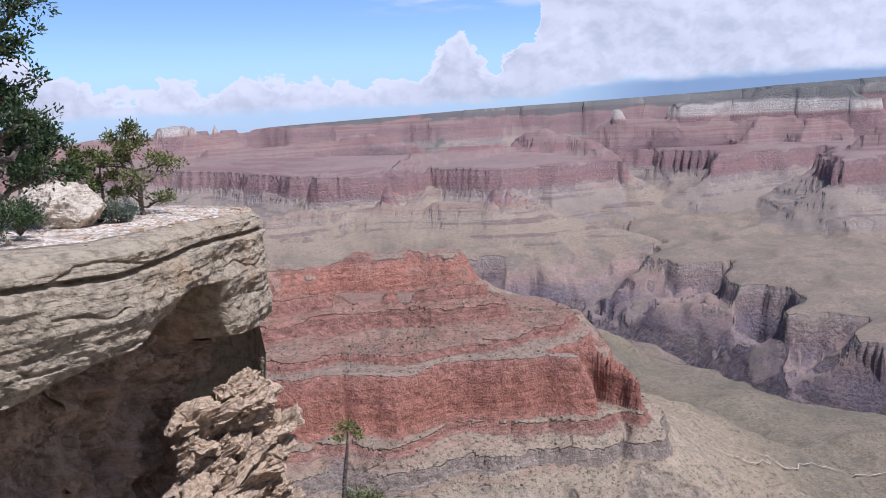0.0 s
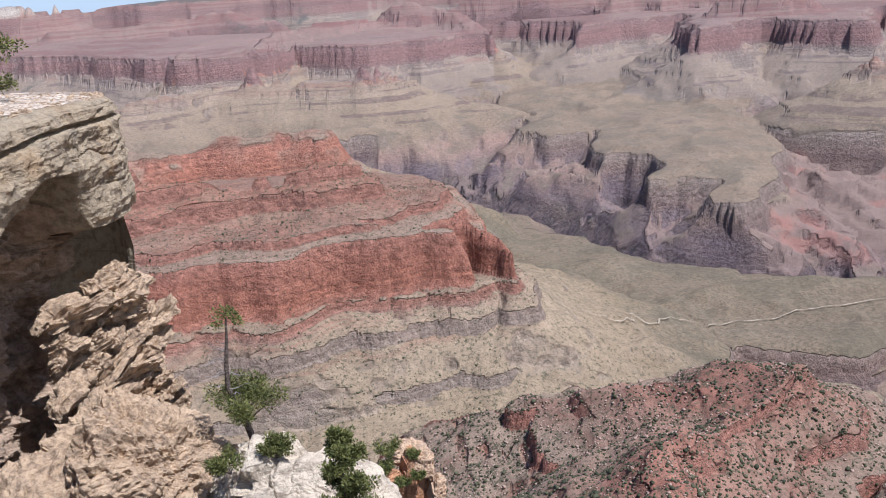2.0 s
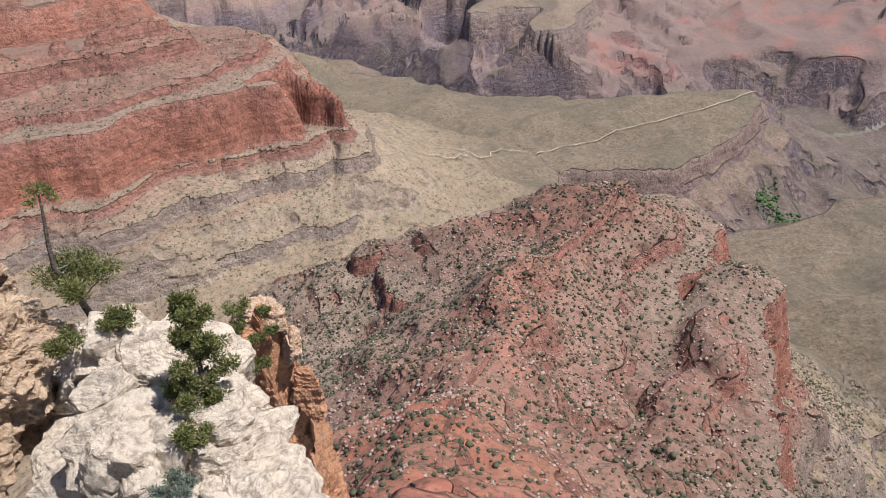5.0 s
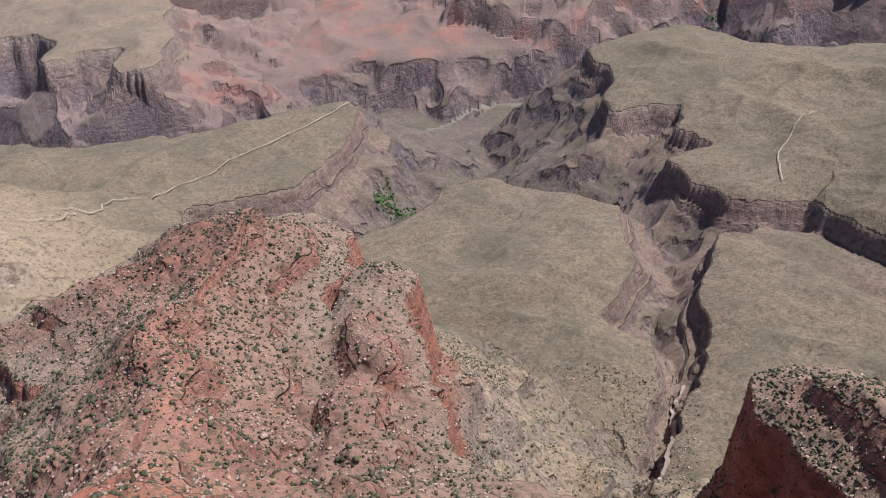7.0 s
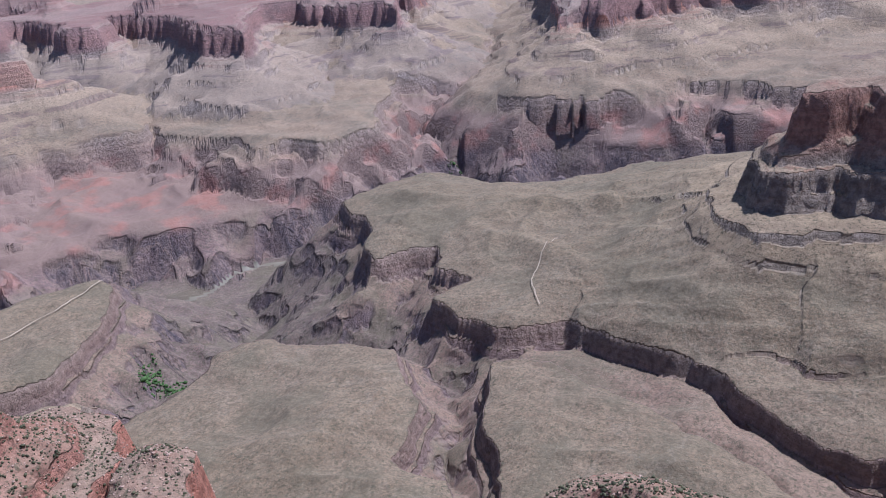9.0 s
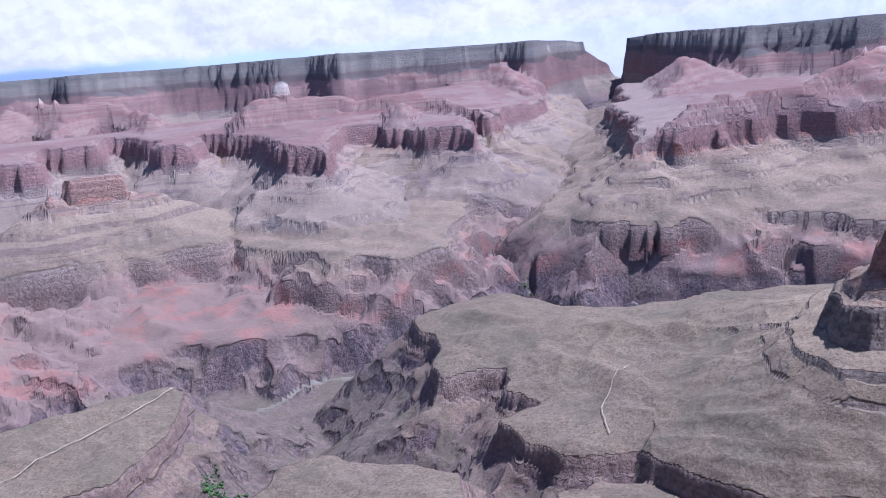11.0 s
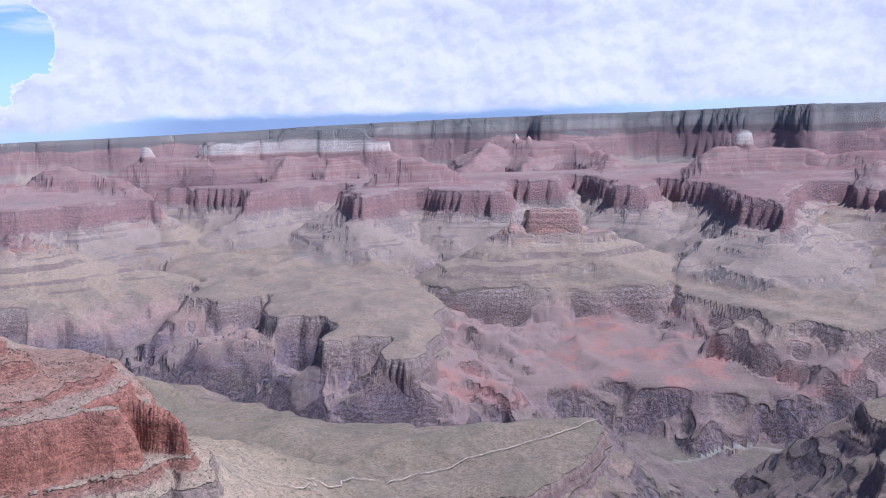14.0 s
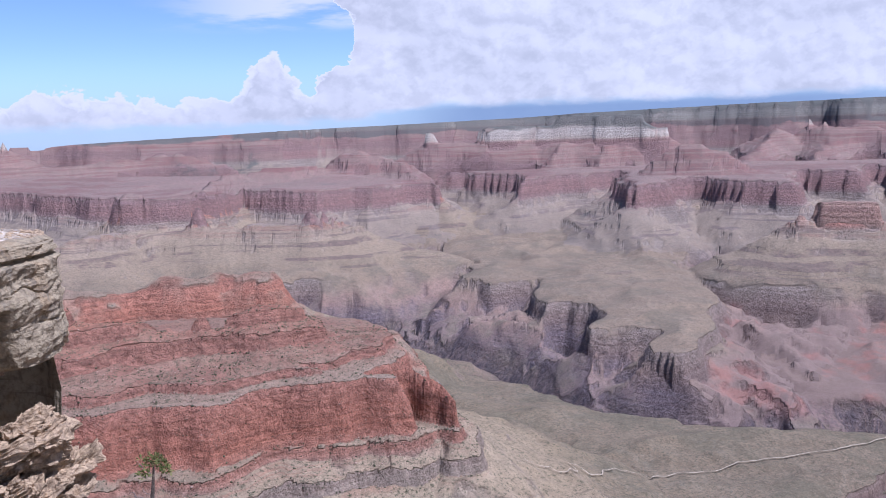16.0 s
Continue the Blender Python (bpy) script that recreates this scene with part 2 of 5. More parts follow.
    if haze > 0.5:
        # dark green for the rim's woods, carried lower to paint in cloud shade
        woods_shade = n.math("ADD", n.span(lv, -130.0 - woods_shade_drop, 60.0 - 0.8 * woods_shade_drop), n.math("MULTIPLY", n.math("SUBTRACT", n.noise(place, 0.0011, 5.0, 0.6), 0.5), 2.4))
        col = n.mix(n.math("MULTIPLY", n.span(woods_shade, 0.35, 0.6, 0.0, 0.8), n.span(bare, 0.2, 0.8, 1.0, 0.8)), col, (0.055, 0.066, 0.05))
    if tan:
        col = n.mix(0.6, col, n.mix(n.span(band, 0.4, 0.6), (0.22, 0.15, 0.12), (0.36, 0.27, 0.2)))
    if stain:  # desert varnish on the bare faces
        col = n.mix(n.math("MULTIPLY", bare, stain), col, n.mix(n.span(grit, 0.35, 0.65), (0.08, 0.068, 0.06), (0.22, 0.185, 0.15)))
    if haze:  # distance haze put into the colour: far rock mixed toward pale mauve
        col = n.mix(haze * 0.65, col, n.mix(0.25, (0.20, 0.175, 0.185), col))
    hgt = n.math("MULTIPLY", n.math("ADD", n.math("MULTIPLY", grit, 1.0), n.math("ADD", n.math("MULTIPLY", band, 0.22), n.math("MULTIPLY", n.math("MULTIPLY", folds, deep), 1.2))), n.span(bare, 0.0, 0.6, 0.32, 1.0))
    finish(n, col, 0.95, hgt, 1.0, 7.0)
    return m


def plain_mat(name, a, b, scale, rough=0.9):
    m, n = material(name)
    k = n.noise(n.put("ShaderNodeNewGeometry").outputs["Position"], scale, 5.0)
    finish(n, n.mix(n.span(k, 0.3, 0.7), a, b), rough)
    return m


MAT_RIVER = plain_mat("silty_river", (0.13, 0.115, 0.085), (0.17, 0.15, 0.11), 0.02, 0.5)
MAT_CANYON = canyon_rock()
# Far variants: the second argument mixes distance haze into their colour.
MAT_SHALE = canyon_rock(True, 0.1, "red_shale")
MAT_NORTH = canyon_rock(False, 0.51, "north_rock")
MAT_RIM = canyon_rock(False, 0.51, "rim_rock_woods_shade", 260.0)
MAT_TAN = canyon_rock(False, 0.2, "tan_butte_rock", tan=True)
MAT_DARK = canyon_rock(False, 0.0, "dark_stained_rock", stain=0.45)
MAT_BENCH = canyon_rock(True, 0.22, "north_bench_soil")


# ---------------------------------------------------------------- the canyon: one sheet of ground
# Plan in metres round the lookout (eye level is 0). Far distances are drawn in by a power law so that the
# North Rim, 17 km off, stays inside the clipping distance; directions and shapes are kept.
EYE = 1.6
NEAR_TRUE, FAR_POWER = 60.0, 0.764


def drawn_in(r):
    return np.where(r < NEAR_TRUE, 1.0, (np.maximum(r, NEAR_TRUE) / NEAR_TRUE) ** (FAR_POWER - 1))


def pol(az, r):
    a = np.radians(az)
    return np.sin(a) * r, np.cos(a) * r


def lattice(ix, iy, seed):
    n = (ix * 374761393 + iy * 668265263 + seed * 974711) & 0x7FFFFFFF
    n = ((n ^ (n >> 13)) * 1274126177) & 0x7FFFFFFF
    return ((n ^ (n >> 16)) & 0xFFFF).astype(np.float32) / 65535.0


def noise2(x, y, seed):
    """Smooth value noise, -1 to 1."""
    fx, fy = np.floor(x), np.floor(y)
    ix, iy = fx.astype(np.int64), fy.astype(np.int64)
    u, v = (x - fx).astype(np.float32), (y - fy).astype(np.float32)
    u, v = u * u * u * (u * (u * 6 - 15) + 10), v * v * v * (v * (v * 6 - 15) + 10)
    a, b = lattice(ix, iy, seed), lattice(ix + 1, iy, seed)
    c, d = lattice(ix, iy + 1, seed), lattice(ix + 1, iy + 1, seed)
    return 2 * (a + (b - a) * u + (c - a) * v + (a - b - c + d) * u * v) - 1


# the staircase of rock layers: height against setback
LAYERS = [(-1500, -560), (-960, 0), (-880, 175), (-866, 178), (-800, 330), (-784, 333), (-720, 470), (-698, 474), (-668, 520), (-655, 524), (-640, 545),
          (-525, 562), (-512, 610), (-498, 614), (-470, 690), (-443, 696), (-425, 750), (-400, 756), (-385, 800), (-362, 805), (-342, 850),
          (-308, 858), (-275, 930), (-180, 1080), (-55, 1105), (30, 1220), (105, 1235), (130, 1280), (235, 1300), (260, 2300)]
FAR_LAYERS = [(-1500, -560), (-960, 0), (-895, 175), (-880, 180), (-815, 380), (-800, 384), (-735, 520), (-712, 526), (-672, 600), (-655, 606), (-640, 625),
              (-528, 644), (-514, 690), (-488, 697), (-470, 750), (-442, 757), (-428, 812), (-402, 818), (-388, 875), (-360, 881), (-346, 935),
              (-320, 941), (-305, 990), (-280, 996), (-262, 1040), (-180, 1170), (-60, 1190), (25, 1300), (100, 1315), (130, 1370), (235, 1390), (260, 2400)]
FH, FU = np.array([a for a, b in FAR_LAYERS], float), np.array([b for a, b in FAR_LAYERS], float)
HILL_LAYERS = [(-1500, -450), (-960, 0), (-880, 105), (-866, 108), (-800, 198), (-784, 201), (-720, 282), (-698, 286), (-668, 312), (-655, 316), (-640, 330),
               (-525, 352), (-512, 398), (-498, 412), (-470, 468), (-443, 494), (-425, 534), (-400, 558), (-385, 584), (-362, 604), (-342, 636),
               (-308, 666), (-275, 720), (-180, 870), (-55, 895), (30, 1010), (260, 1950)]
NH, NU = np.array([a for a, b in HILL_LAYERS], float), np.array([b for a, b in HILL_LAYERS], float)
KH, KU = np.array([-1500.0, -960, -700, -560, -545, -440]), np.array([-560.0, 0, 420, 560, 566, 760])
LH, LU = np.array([a for a, b in LAYERS], float), np.array([b for a, b in LAYERS], float)


def dip(r):
    k = np.clip((r - 10000) / 6500, 0, 1)
    return 230 * k * k * (3 - 2 * k)


def seg_dist(x, y, ax, ay, bx, by):
    dx, dy = bx - ax, by - ay
    k = np.clip(((x - ax) * dx + (y - ay) * dy) / (dx * dx + dy * dy + 1e-9), 0, 1)
    return np.hypot(x - ax - k * dx, y - ay - k * dy), k


def spurs(along, out, r, lam, seed):
    """Ribs and gullies that run straight down from an edge: 0 to 1, the crests sharp."""
    bend = along + 0.35 * lam * noise2(along / (1.7 * lam), out / (2.2 * lam), seed + 1)
    return np.abs(noise2(bend / lam, out / (7.0 * lam), seed)) * np.clip(lam / (0.019 * r) - 0.3, 0, 1)


def poly_dist(x, y, pts):
    """Signed distance to a closed plan outline, positive inside, and how far along it the nearest place lies."""
    best, inside, along, run = np.full(x.shape, 1e9), np.zeros(x.shape, bool), np.zeros(x.shape), 0.0
    q = [pol(a, r) for a, r in pts]
    for (ax, ay), (bx, by) in zip(q, q[1:] + q[:1]):
        d, k = seg_dist(x, y, ax, ay, bx, by)
        length = math.hypot(bx - ax, by - ay)
        along, best = np.where(d < best, run + k * length, along), np.minimum(best, d)
        run += length
        cross = (ay > y) != (by > y)
        inside ^= cross & (x < (bx - ax) * (y - ay) / (by - ay + 1e-12) + ax)
    return np.where(inside, best, -best), along


# flat benches that end in a cliff over the gorge: outline (bearing, distance), height, rise inward
BENCHES = []


def bench(kind, height, rise, *pts):
    BENCHES.append((kind, height, rise, pts))


bench("bench", -1000, 0.035, (25.3, 2200), (29, 2180), (32.8, 2270), (36, 2350), (39.3, 2490), (40.4, 2640), (41.7, 3115), (40.5, 3080), (37, 3000), (34, 2960),
      (28.4, 2940), (25, 3060), (22, 3080), (18.3, 3210), (14.5, 3420), (11.6, 3700), (9.1, 3710), (6, 4200), (2, 4700), (-5, 5300),
      (-14, 6100), (-30, 8000), (-60, 8000), (-80, 600), (0, 300), (13, 700), (19, 1500), (22, 1950))
bench("bench", -1000, 0.03, (19, 700), (27, 1500), (34, 1800), (38, 1930), (42.3, 1990), (46.2, 2190), (50, 2230), (54.5, 2155), (58.5, 2020), (61.2, 1735),
      (59.4, 1490), (61, 1420), (63.4, 1390), (63.4, 1000), (60, 300), (20, 300))
bench("bench", -1000, 0.03, (65.4, 1370), (66.3, 1700), (67.6, 1850), (70, 1830), (74, 1740), (77.5, 1650), (81, 1560), (85, 1480), (96, 1330), (110, 1000), (95, 250), (63.5, 300), (64.2, 1200))
bench("bench", -1050, 0.0, (66.8, 1830), (70, 1990), (75, 1990), (80, 1930), (86, 1690), (92, 1530), (98, 1450), (92, 1340), (80, 1500), (70, 1760))
bench("bench", -1000, 0.045, (56.3, 2580), (58.5, 2590), (61.6, 2640), (61.9, 2465), (64.7, 2400), (63.2, 2200), (63.7, 2140), (67, 2040), (70, 2010), (73, 2020), (79, 1985),
      (81.1, 1825), (85, 1720), (89.6, 1605), (96, 1500), (115, 1500), (115, 4200), (100, 4200), (90, 3900), (80, 3650), (76, 3600),
      (72, 3450), (68, 3430), (64, 3600), (60, 3480), (57.2, 3350), (58.6, 3100), (57.2, 2850))
bench("north_bench", -960, 0.02, (-30, 9000), (-14, 7200), (-5, 6600), (1.9, 5850), (6.3, 5950), (10.5, 6200), (11.2, 8200), (12.0, 8200), (12.5, 6300), (13, 5480), (15.8, 5250), (18.6, 5390),
      (18.5, 4650), (20.5, 4700), (21.9, 4620), (22.3, 4030), (24, 4120), (26.1, 4050), (27.1, 3590), (30, 3800), (30.2, 4800), (28.9, 5530), (27.6, 6880), (23, 7900), (21.4, 8480),
      (25, 8200), (28.6, 8030), (31.6, 7400), (32.6, 5700), (33.8, 5510), (36, 5600), (39, 5990), (41.2, 6010), (43.3, 6400), (45.4, 5330), (47, 5150), (49.8, 4830), (51.1, 4440),
      (53.5, 4500), (55.7, 4370), (59.3, 4580), (60.5, 5300), (62.3, 6400), (64, 6200), (65.8, 7500), (67.2, 9500), (60, 12000), (0, 13000), (-30, 13000))
bench("north_bench", -960, 0.02, (69.9, 9500), (69.3, 6500), (70.3, 4850), (72.4, 4980), (75.5, 4800), (79, 5040), (84.7, 4930), (100, 4800), (115, 12000), (75, 12000))
bench("red_shale", -1190, 0.05, (27.4, 3700), (30, 3740), (34, 3800), (37.6, 3830), (41, 4050), (43.8, 3980), (48.2, 3970), (53, 4120), (58, 4180), (60, 4600), (45, 6500), (30, 7400), (29, 5000))

# cliff-edged platforms: name, height against setback from the foot of the main cliff, outline of that foot
TERRACES = []


def terrace(name, stair, *pts):
    TERRACES.append((name, np.array([a for a, b in stair], float), np.array([b for a, b in stair], float), pts))


FAR_STAIR = [(b - 625, a) for a, b in FAR_LAYERS if a <= -488] + [(330, -470), (900, -415), (3000, -365)]
NEAR_STAIR = [(-900, -1400), (-640, -985), (-480, -928), (-330, -868), (-200, -800), (-75, -722), (-71, -698), (-25, -668), (-21, -655), (0, -640),
              (7, -580), (11, -576), (17, -525), (65, -512), (69, -498), (120, -490), (900, -470)]
EAST_STAIR = [(a, b - 75) for a, b in FAR_STAIR]
BUTTE_STAIR = [(-1100, -1500), (-760, -1010), (-430, -918), (-360, -892), (-355, -886), (-255, -846), (-250, -832), (-140, -812), (-128, -772), (-112, -764), (-102, -716), (-60, -700), (-54, -684), (0, -640),
               (14, -572), (22, -566), (32, -524), (90, -512), (600, -500)]
terrace("redwall_platform", FAR_STAIR, (-30, 12500), (-20, 11500), (-14, 9800), (-11, 8300), (-7, 7600), (-4, 8300), (-1, 8500), (2, 7700), (4, 7600), (5.8, 7900), (7.3, 7820), (10.9, 8300), (10.8, 10300),
        (13.5, 10000), (16.7, 9300), (16.9, 8300), (19.6, 8900), (22.2, 9300), (23.4, 9400), (23.7, 7200), (24.8, 7050), (27.1, 7780), (28.6, 8000), (31.2, 7550), (34.6, 7420), (34.3, 9080), (37.6, 8750), (38.8, 10000), (40.1, 9950),
        (41.3, 7850), (44.2, 7650), (44.4, 8880), (46, 8550), (49.2, 7265), (49.1, 6250), (51.8, 5800), (52.8, 6450), (53.5, 8100), (56.4, 8040), (56.6, 7300), (60.5, 6870), (61.2, 6600), (60.9, 9000), (64.2, 8900), (66, 9800), (66.5, 15500), (-30, 15500))
terrace("east_butte", EAST_STAIR, (72.6, 5450), (76.8, 5570), (76.4, 6900), (78.7, 7100), (84, 7000), (90, 7300), (100, 7500), (100, 12000), (71.5, 13000), (70.9, 9800))
terrace("layered_ridge", NEAR_STAIR, (-30, 1700), (-16, 1600), (-13.5, 1650), (-11.1, 1830), (-10.2, 1700), (-7.3, 1735), (-2.9, 1705), (2.1, 1785), (4.7, 1850), (9.1, 1925), (10.6, 1880), (11.5, 1860), (12.1, 2000), (11.0, 2200), (8, 2350), (2, 2450), (-10, 2550), (-30, 2500))
terrace("dark_butte", BUTTE_STAIR, (86.4, 2640), (87.2, 2540), (89.3, 2580), (90.4, 2620), (92, 2530), (97, 2500), (105, 2500), (105, 2800), (95, 2740), (90, 2740), (87, 2720))

# ridges and buttes: name, steepness, flat half-width, then crest points (bearing, distance, height)
RIDGES = []


def ridge(name, steep, flat, *pts):
    RIDGES.append((name, steep, flat, pts))


ridge("layered_ridge", 1.0, 15, (-40, 2300, -330), (-22, 2050, -345), (-12.6, 1985, -372), (-3.8, 2000, -374), (2.4, 2010, -385), (5, 2060, -470), (9.0, 1995, -512))
ridge("red_ridge", 1.0, 15, (-20, 3300, -440), (-12, 3250, -500), (-8, 3250, -500), (-6, 3250, -478), (-3, 3230, -486), (-1.5, 3200, -500), (1.3, 3200, -505), (2.6, 3200, -600))
ridge("red_hill", -0.52, 6, (8, 110, -110), (15, 290, -285), (17, 400, -330), (21.5, 540, -400), (24, 720, -430), (29, 900, -445), (32.3, 970, -438), (34, 965, -465))
ridge("red_hill", -0.5, 4, (28, 930, -445), (19, 960, -472), (13.8, 1000, -505), (8, 1050, -565), (1.9, 1100, -625))
ridge("red_hill", 1.1, 8, (26, 330, -370), (33, 430, -450), (36, 600, -480), (38.5, 780, -492), (41, 880, -500))
ridge("red_spur", 1.2, 5, (125, 200, -150), (98, 480, -400), (88, 590, -462), (80, 630, -478), (77, 655, -483), (75, 640, -502))
ridge("tan_butte", 1.0, 55, (31.6, 5800, -850), (35.4, 5900, -580), (37, 5950, -515), (39.3, 6000, -510), (40.6, 6050, -640), (43, 6300, -820))
ridge("pyramid_butte", 0.95, 10, (24, 8700, -545), (25.5, 8650, -400), (27.2, 8600, -205), (28.3, 8600, -105), (29.3, 8600, -225), (32, 8500, -400), (34.3, 8300, -545))
ridge("far_butte:1", 0.95, 20, (-8, 7800, -400), (-3.4, 7800, -440), (-1.4, 8600, -330), (4.2, 9300, -280), (5.8, 9500, -120), (8.3, 9200, -280), (11, 8200, -540))
ridge("far_butte:2", 0.95, 60, (-11, 6300, -580), (-6.8, 6800, -545), (-4, 6750, -520), (0, 6500, -550), (3.5, 6300, -545), (5.2, 6380, -525), (6.2, 6500, -640))
ridge("far_butte:3", 0.95, 60, (-15, 12000, -300), (-11.4, 12000, -320), (-8, 12500, -250), (-5.5, 12500, -190), (-3, 12500, -300))
ridge("far_mesa", 1.0, 400, (-45, 12000, -60), (-24, 13000, -60), (-15.8, 13000, -70))
ridge("white_mesa", 0.95, 150, (12, 11500, -100), (14, 11500, -30), (16.4, 11500, 115), (21.2, 11500, 175), (24.5, 11300, 105), (26.2, 11200, -60))
ridge("white_mesa", 0.95, 20, (20, 11200, -150), (18.8, 9900, -540), (16, 9500, -600))
ridge("white_mesa", 0.95, 20, (23, 11200, -150), (22.4, 9900, -530))
ridge("temple_butte", 0.95, 20, (46.2, 8300, -530), (49.1, 9200, -110), (50, 9300, 10), (50.9, 9300, -140), (54, 9300, -290), (58, 9000, -220), (61.2, 8500, -370), (62.5, 7800, -545))
ridge("temple_butte", 0.95, 20, (49.5, 8600, -400), (50.3, 7600, -530), (51.4, 6800, -590))
ridge("temple_butte", 0.95, 20, (57, 8500, -330), (56.4, 7500, -500), (59.5, 7000, -540), (61, 6900, -640))
ridge("far_butte:4", 0.95, 40, (35.5, 12800, -40), (36.8, 12500, 5), (39, 12500, 0), (40.5, 12300, -200), (42, 11500, -250), (42, 9200, -520), (44.4, 8300, -560))
ridge("far_butte:5", 0.95, 20, (37, 12000, -250), (36, 10500, -450), (35, 9700, -540))
ridge("far_butte:6", 0.95, 20, (33.5, 13000, 0), (33, 12000, -260), (31.5, 10500, -450))
ridge("east_butte", 0.95, 30, (73.6, 5500, -540), (75.2, 5650, -500), (76, 5900, -400), (77, 6100, -360), (80, 6500, -330), (83.4, 7000, -270), (86, 7500, -90), (90, 8000, 0))
ridge("east_butte", 0.95, 30, (77, 6100, -380), (78.6, 5800, -540))
ridge("east_butte", 0.95, 30, (76, 12500, -50), (75, 10500, -300), (74.4, 8500, -545))
ridge("far_butte:7", 0.95, 30, (64, 14500, 0), (65, 12000, -330), (66, 10000, -545))

# the North Rim: bearing, distance, height of its edge
RIM = [(-180, 18200, 60), (-60, 18200, 60), (-12, 18200, -60), (-10.4, 17600, -30), (2, 17500, 112), (11.8, 17400, 185), (20, 17300, 262), (30, 17000, 335), (38, 16500, 345), (44.5, 16000, 345),
       (53, 15000, 330), (60, 14500, 300), (66.5, 14300, 270), (69.5, 18000, 240), (72, 18300, 240), (74, 14500, 235), (78, 12800, 195), (83, 12200, 180), (92, 12000, 180), (120, 12000, 180), (180, 12000, 180)]
SOUTH_RIM = [(-100, 3500), (-95, 700), (-110, 120), (-150, 32), (165, 28), (125, 70), (140, 500), (150, 4000), (180, 18000), (-130, 18000)]


RIVER = [(95, 4500), (84, 4400), (76, 4450), (71.6, 4560), (66, 4250), (60, 3950), (54, 3800), (48.3, 3790), (43, 3450), (37, 3330), (30, 3250), (26, 3330), (21, 3600),
         (16, 4300), (8, 4900), (0, 5400), (-12, 6500)]


def ground(x, y, relief=True):
    """Height over eye level, and which form it belongs to, at plan points."""
    shape = x.shape
    x, y = x.ravel().astype(float), y.ravel().astype(float)
    r = np.hypot(x, y)
    wx, wy, fine = x.copy(), y.copy(), np.zeros_like(x)
    for i, lam in enumerate((1700, 760, 340, 160, 75, 36, 17)):
        w = np.clip(0.11 * r / lam, 0, 1) * lam * (0.10 if lam > 500 else 0.19) * np.clip(lam / (0.018 * r) - 0.5, 0, 1)
        wx += w * noise2(x / lam, y / lam, 11 + i)
        wy += w * noise2(x / lam, y / lam, 41 + i)
        fine += w * (1 - 2 * np.abs(noise2(x / lam, y / lam, 71 + i))) * 0.8
    ribs = np.zeros_like(x)  # spurs and gullies down the walls
    for i, lam in enumerate((430, 210, 100)):
        ribs += lam * 0.36 * (1 - 2.2 * np.abs(noise2(wx / lam, wy / lam, 131 + i))) * np.clip(lam / (0.018 * r) - 0.5, 0, 1)
    az = np.degrees(np.arctan2(wx, wy))
    lift = dip(r)
    h, who = np.full(x.shape, -1392.0), np.zeros(x.shape, np.int32)

    def keep(sel, hh, k):
        m = hh > h[sel]
        idx = sel[m]
        h[idx], who[idx] = hh[m], k

    every = np.arange(x.size)
    for kind, height, rise, pts in BENCHES:
        q = [pol(a, d) for a, d in pts]
        lo, hi = np.min(q, 0) - 700, np.max(q, 0) + 700
        sel = every[(wx > lo[0]) & (wx < hi[0]) & (wy > lo[1]) & (wy < hi[1])]
        if not sel.size:
            continue
        sd, along = poly_dist(wx[sel], wy[sel], pts)
        out = np.maximum(-sd + fine[sel] * 0.5, 0)
        top = height + rise * np.clip(sd, 0, 1400) - 18 * np.exp(-np.clip(sd, 0, 400) / 60) + {"red_shale": 0.13, "north_bench": 0.16, "bench": 0.12}[kind] * ribs[sel] * np.clip(sd / 250, 0, 1)
        out = np.maximum(out + ribs[sel] * np.clip((r[sel] - 2200) / 2600, 0.12, 1) * np.clip((out - 25) / 120, 0, 1), np.minimum(out, 25))
        deep = np.clip((out - 30) / 110, 0, 1)
        deep = deep * (0.55 if kind == "bench" else 1.0)
        out = out + deep * (70 * spurs(along, out, r[sel], 300, 171) + 55 * spurs(along, out, r[sel], 120, 173) + 34 * spurs(along, out, r[sel], 50, 175) - 40)
        if kind == "red_shale":
            wall = 0.62 * out
        elif kind == "north_bench":
            tall = 0.75 + 0.45 * noise2(wx[sel] / 900, wy[sel] / 900, 161)
            wall = tall * np.interp(out, [0, 5, 16, 22, 40, 48, 70, 400, 900], [0, 34, 40, 74, 82, 112, 122, 345, 780])
        else:
            wall = np.interp(out, [0, 3, 9, 13, 30, 36, 44, 450, 1000], [0, 20, 25, 38, 46, 58, 64, 290, 700])
        for lam in (150, 64, 30):
            wall = wall + deep * lam * 0.16 * (2 * np.abs(noise2(wx[sel] / lam, wy[sel] / lam, 190 + lam)) - 0.6) * np.clip(lam / (0.010 * r[sel]) - 0.3, 0, 1)
        keep(sel, top - wall, 1 if kind == "bench" else 2 if kind == "north_bench" else 3)
    names = []
    for name, TU, TH, pts in TERRACES:
        q = [pol(a, d) for a, d in pts]
        lo, hi = np.min(q, 0) - 1500, np.max(q, 0) + 1500
        sel = every[(wx > lo[0]) & (wx < hi[0]) & (wy > lo[1]) & (wy < hi[1])]
        if name != "redwall_platform" and name not in names:
            names.append(name)
        if not sel.size:
            continue
        sd, along = poly_dist(wx[sel], wy[sel], pts)
        far = np.clip(r[sel] / 5000, 0.25, 1)
        sd = sd + far * ribs[sel] * np.where(sd < 0, 0.16 + 0.4 * np.clip(-sd / 350, 0, 1), 0.16) - 0.3 * fine[sel] * far
        deep = np.clip(-sd / 260, 0, 1)
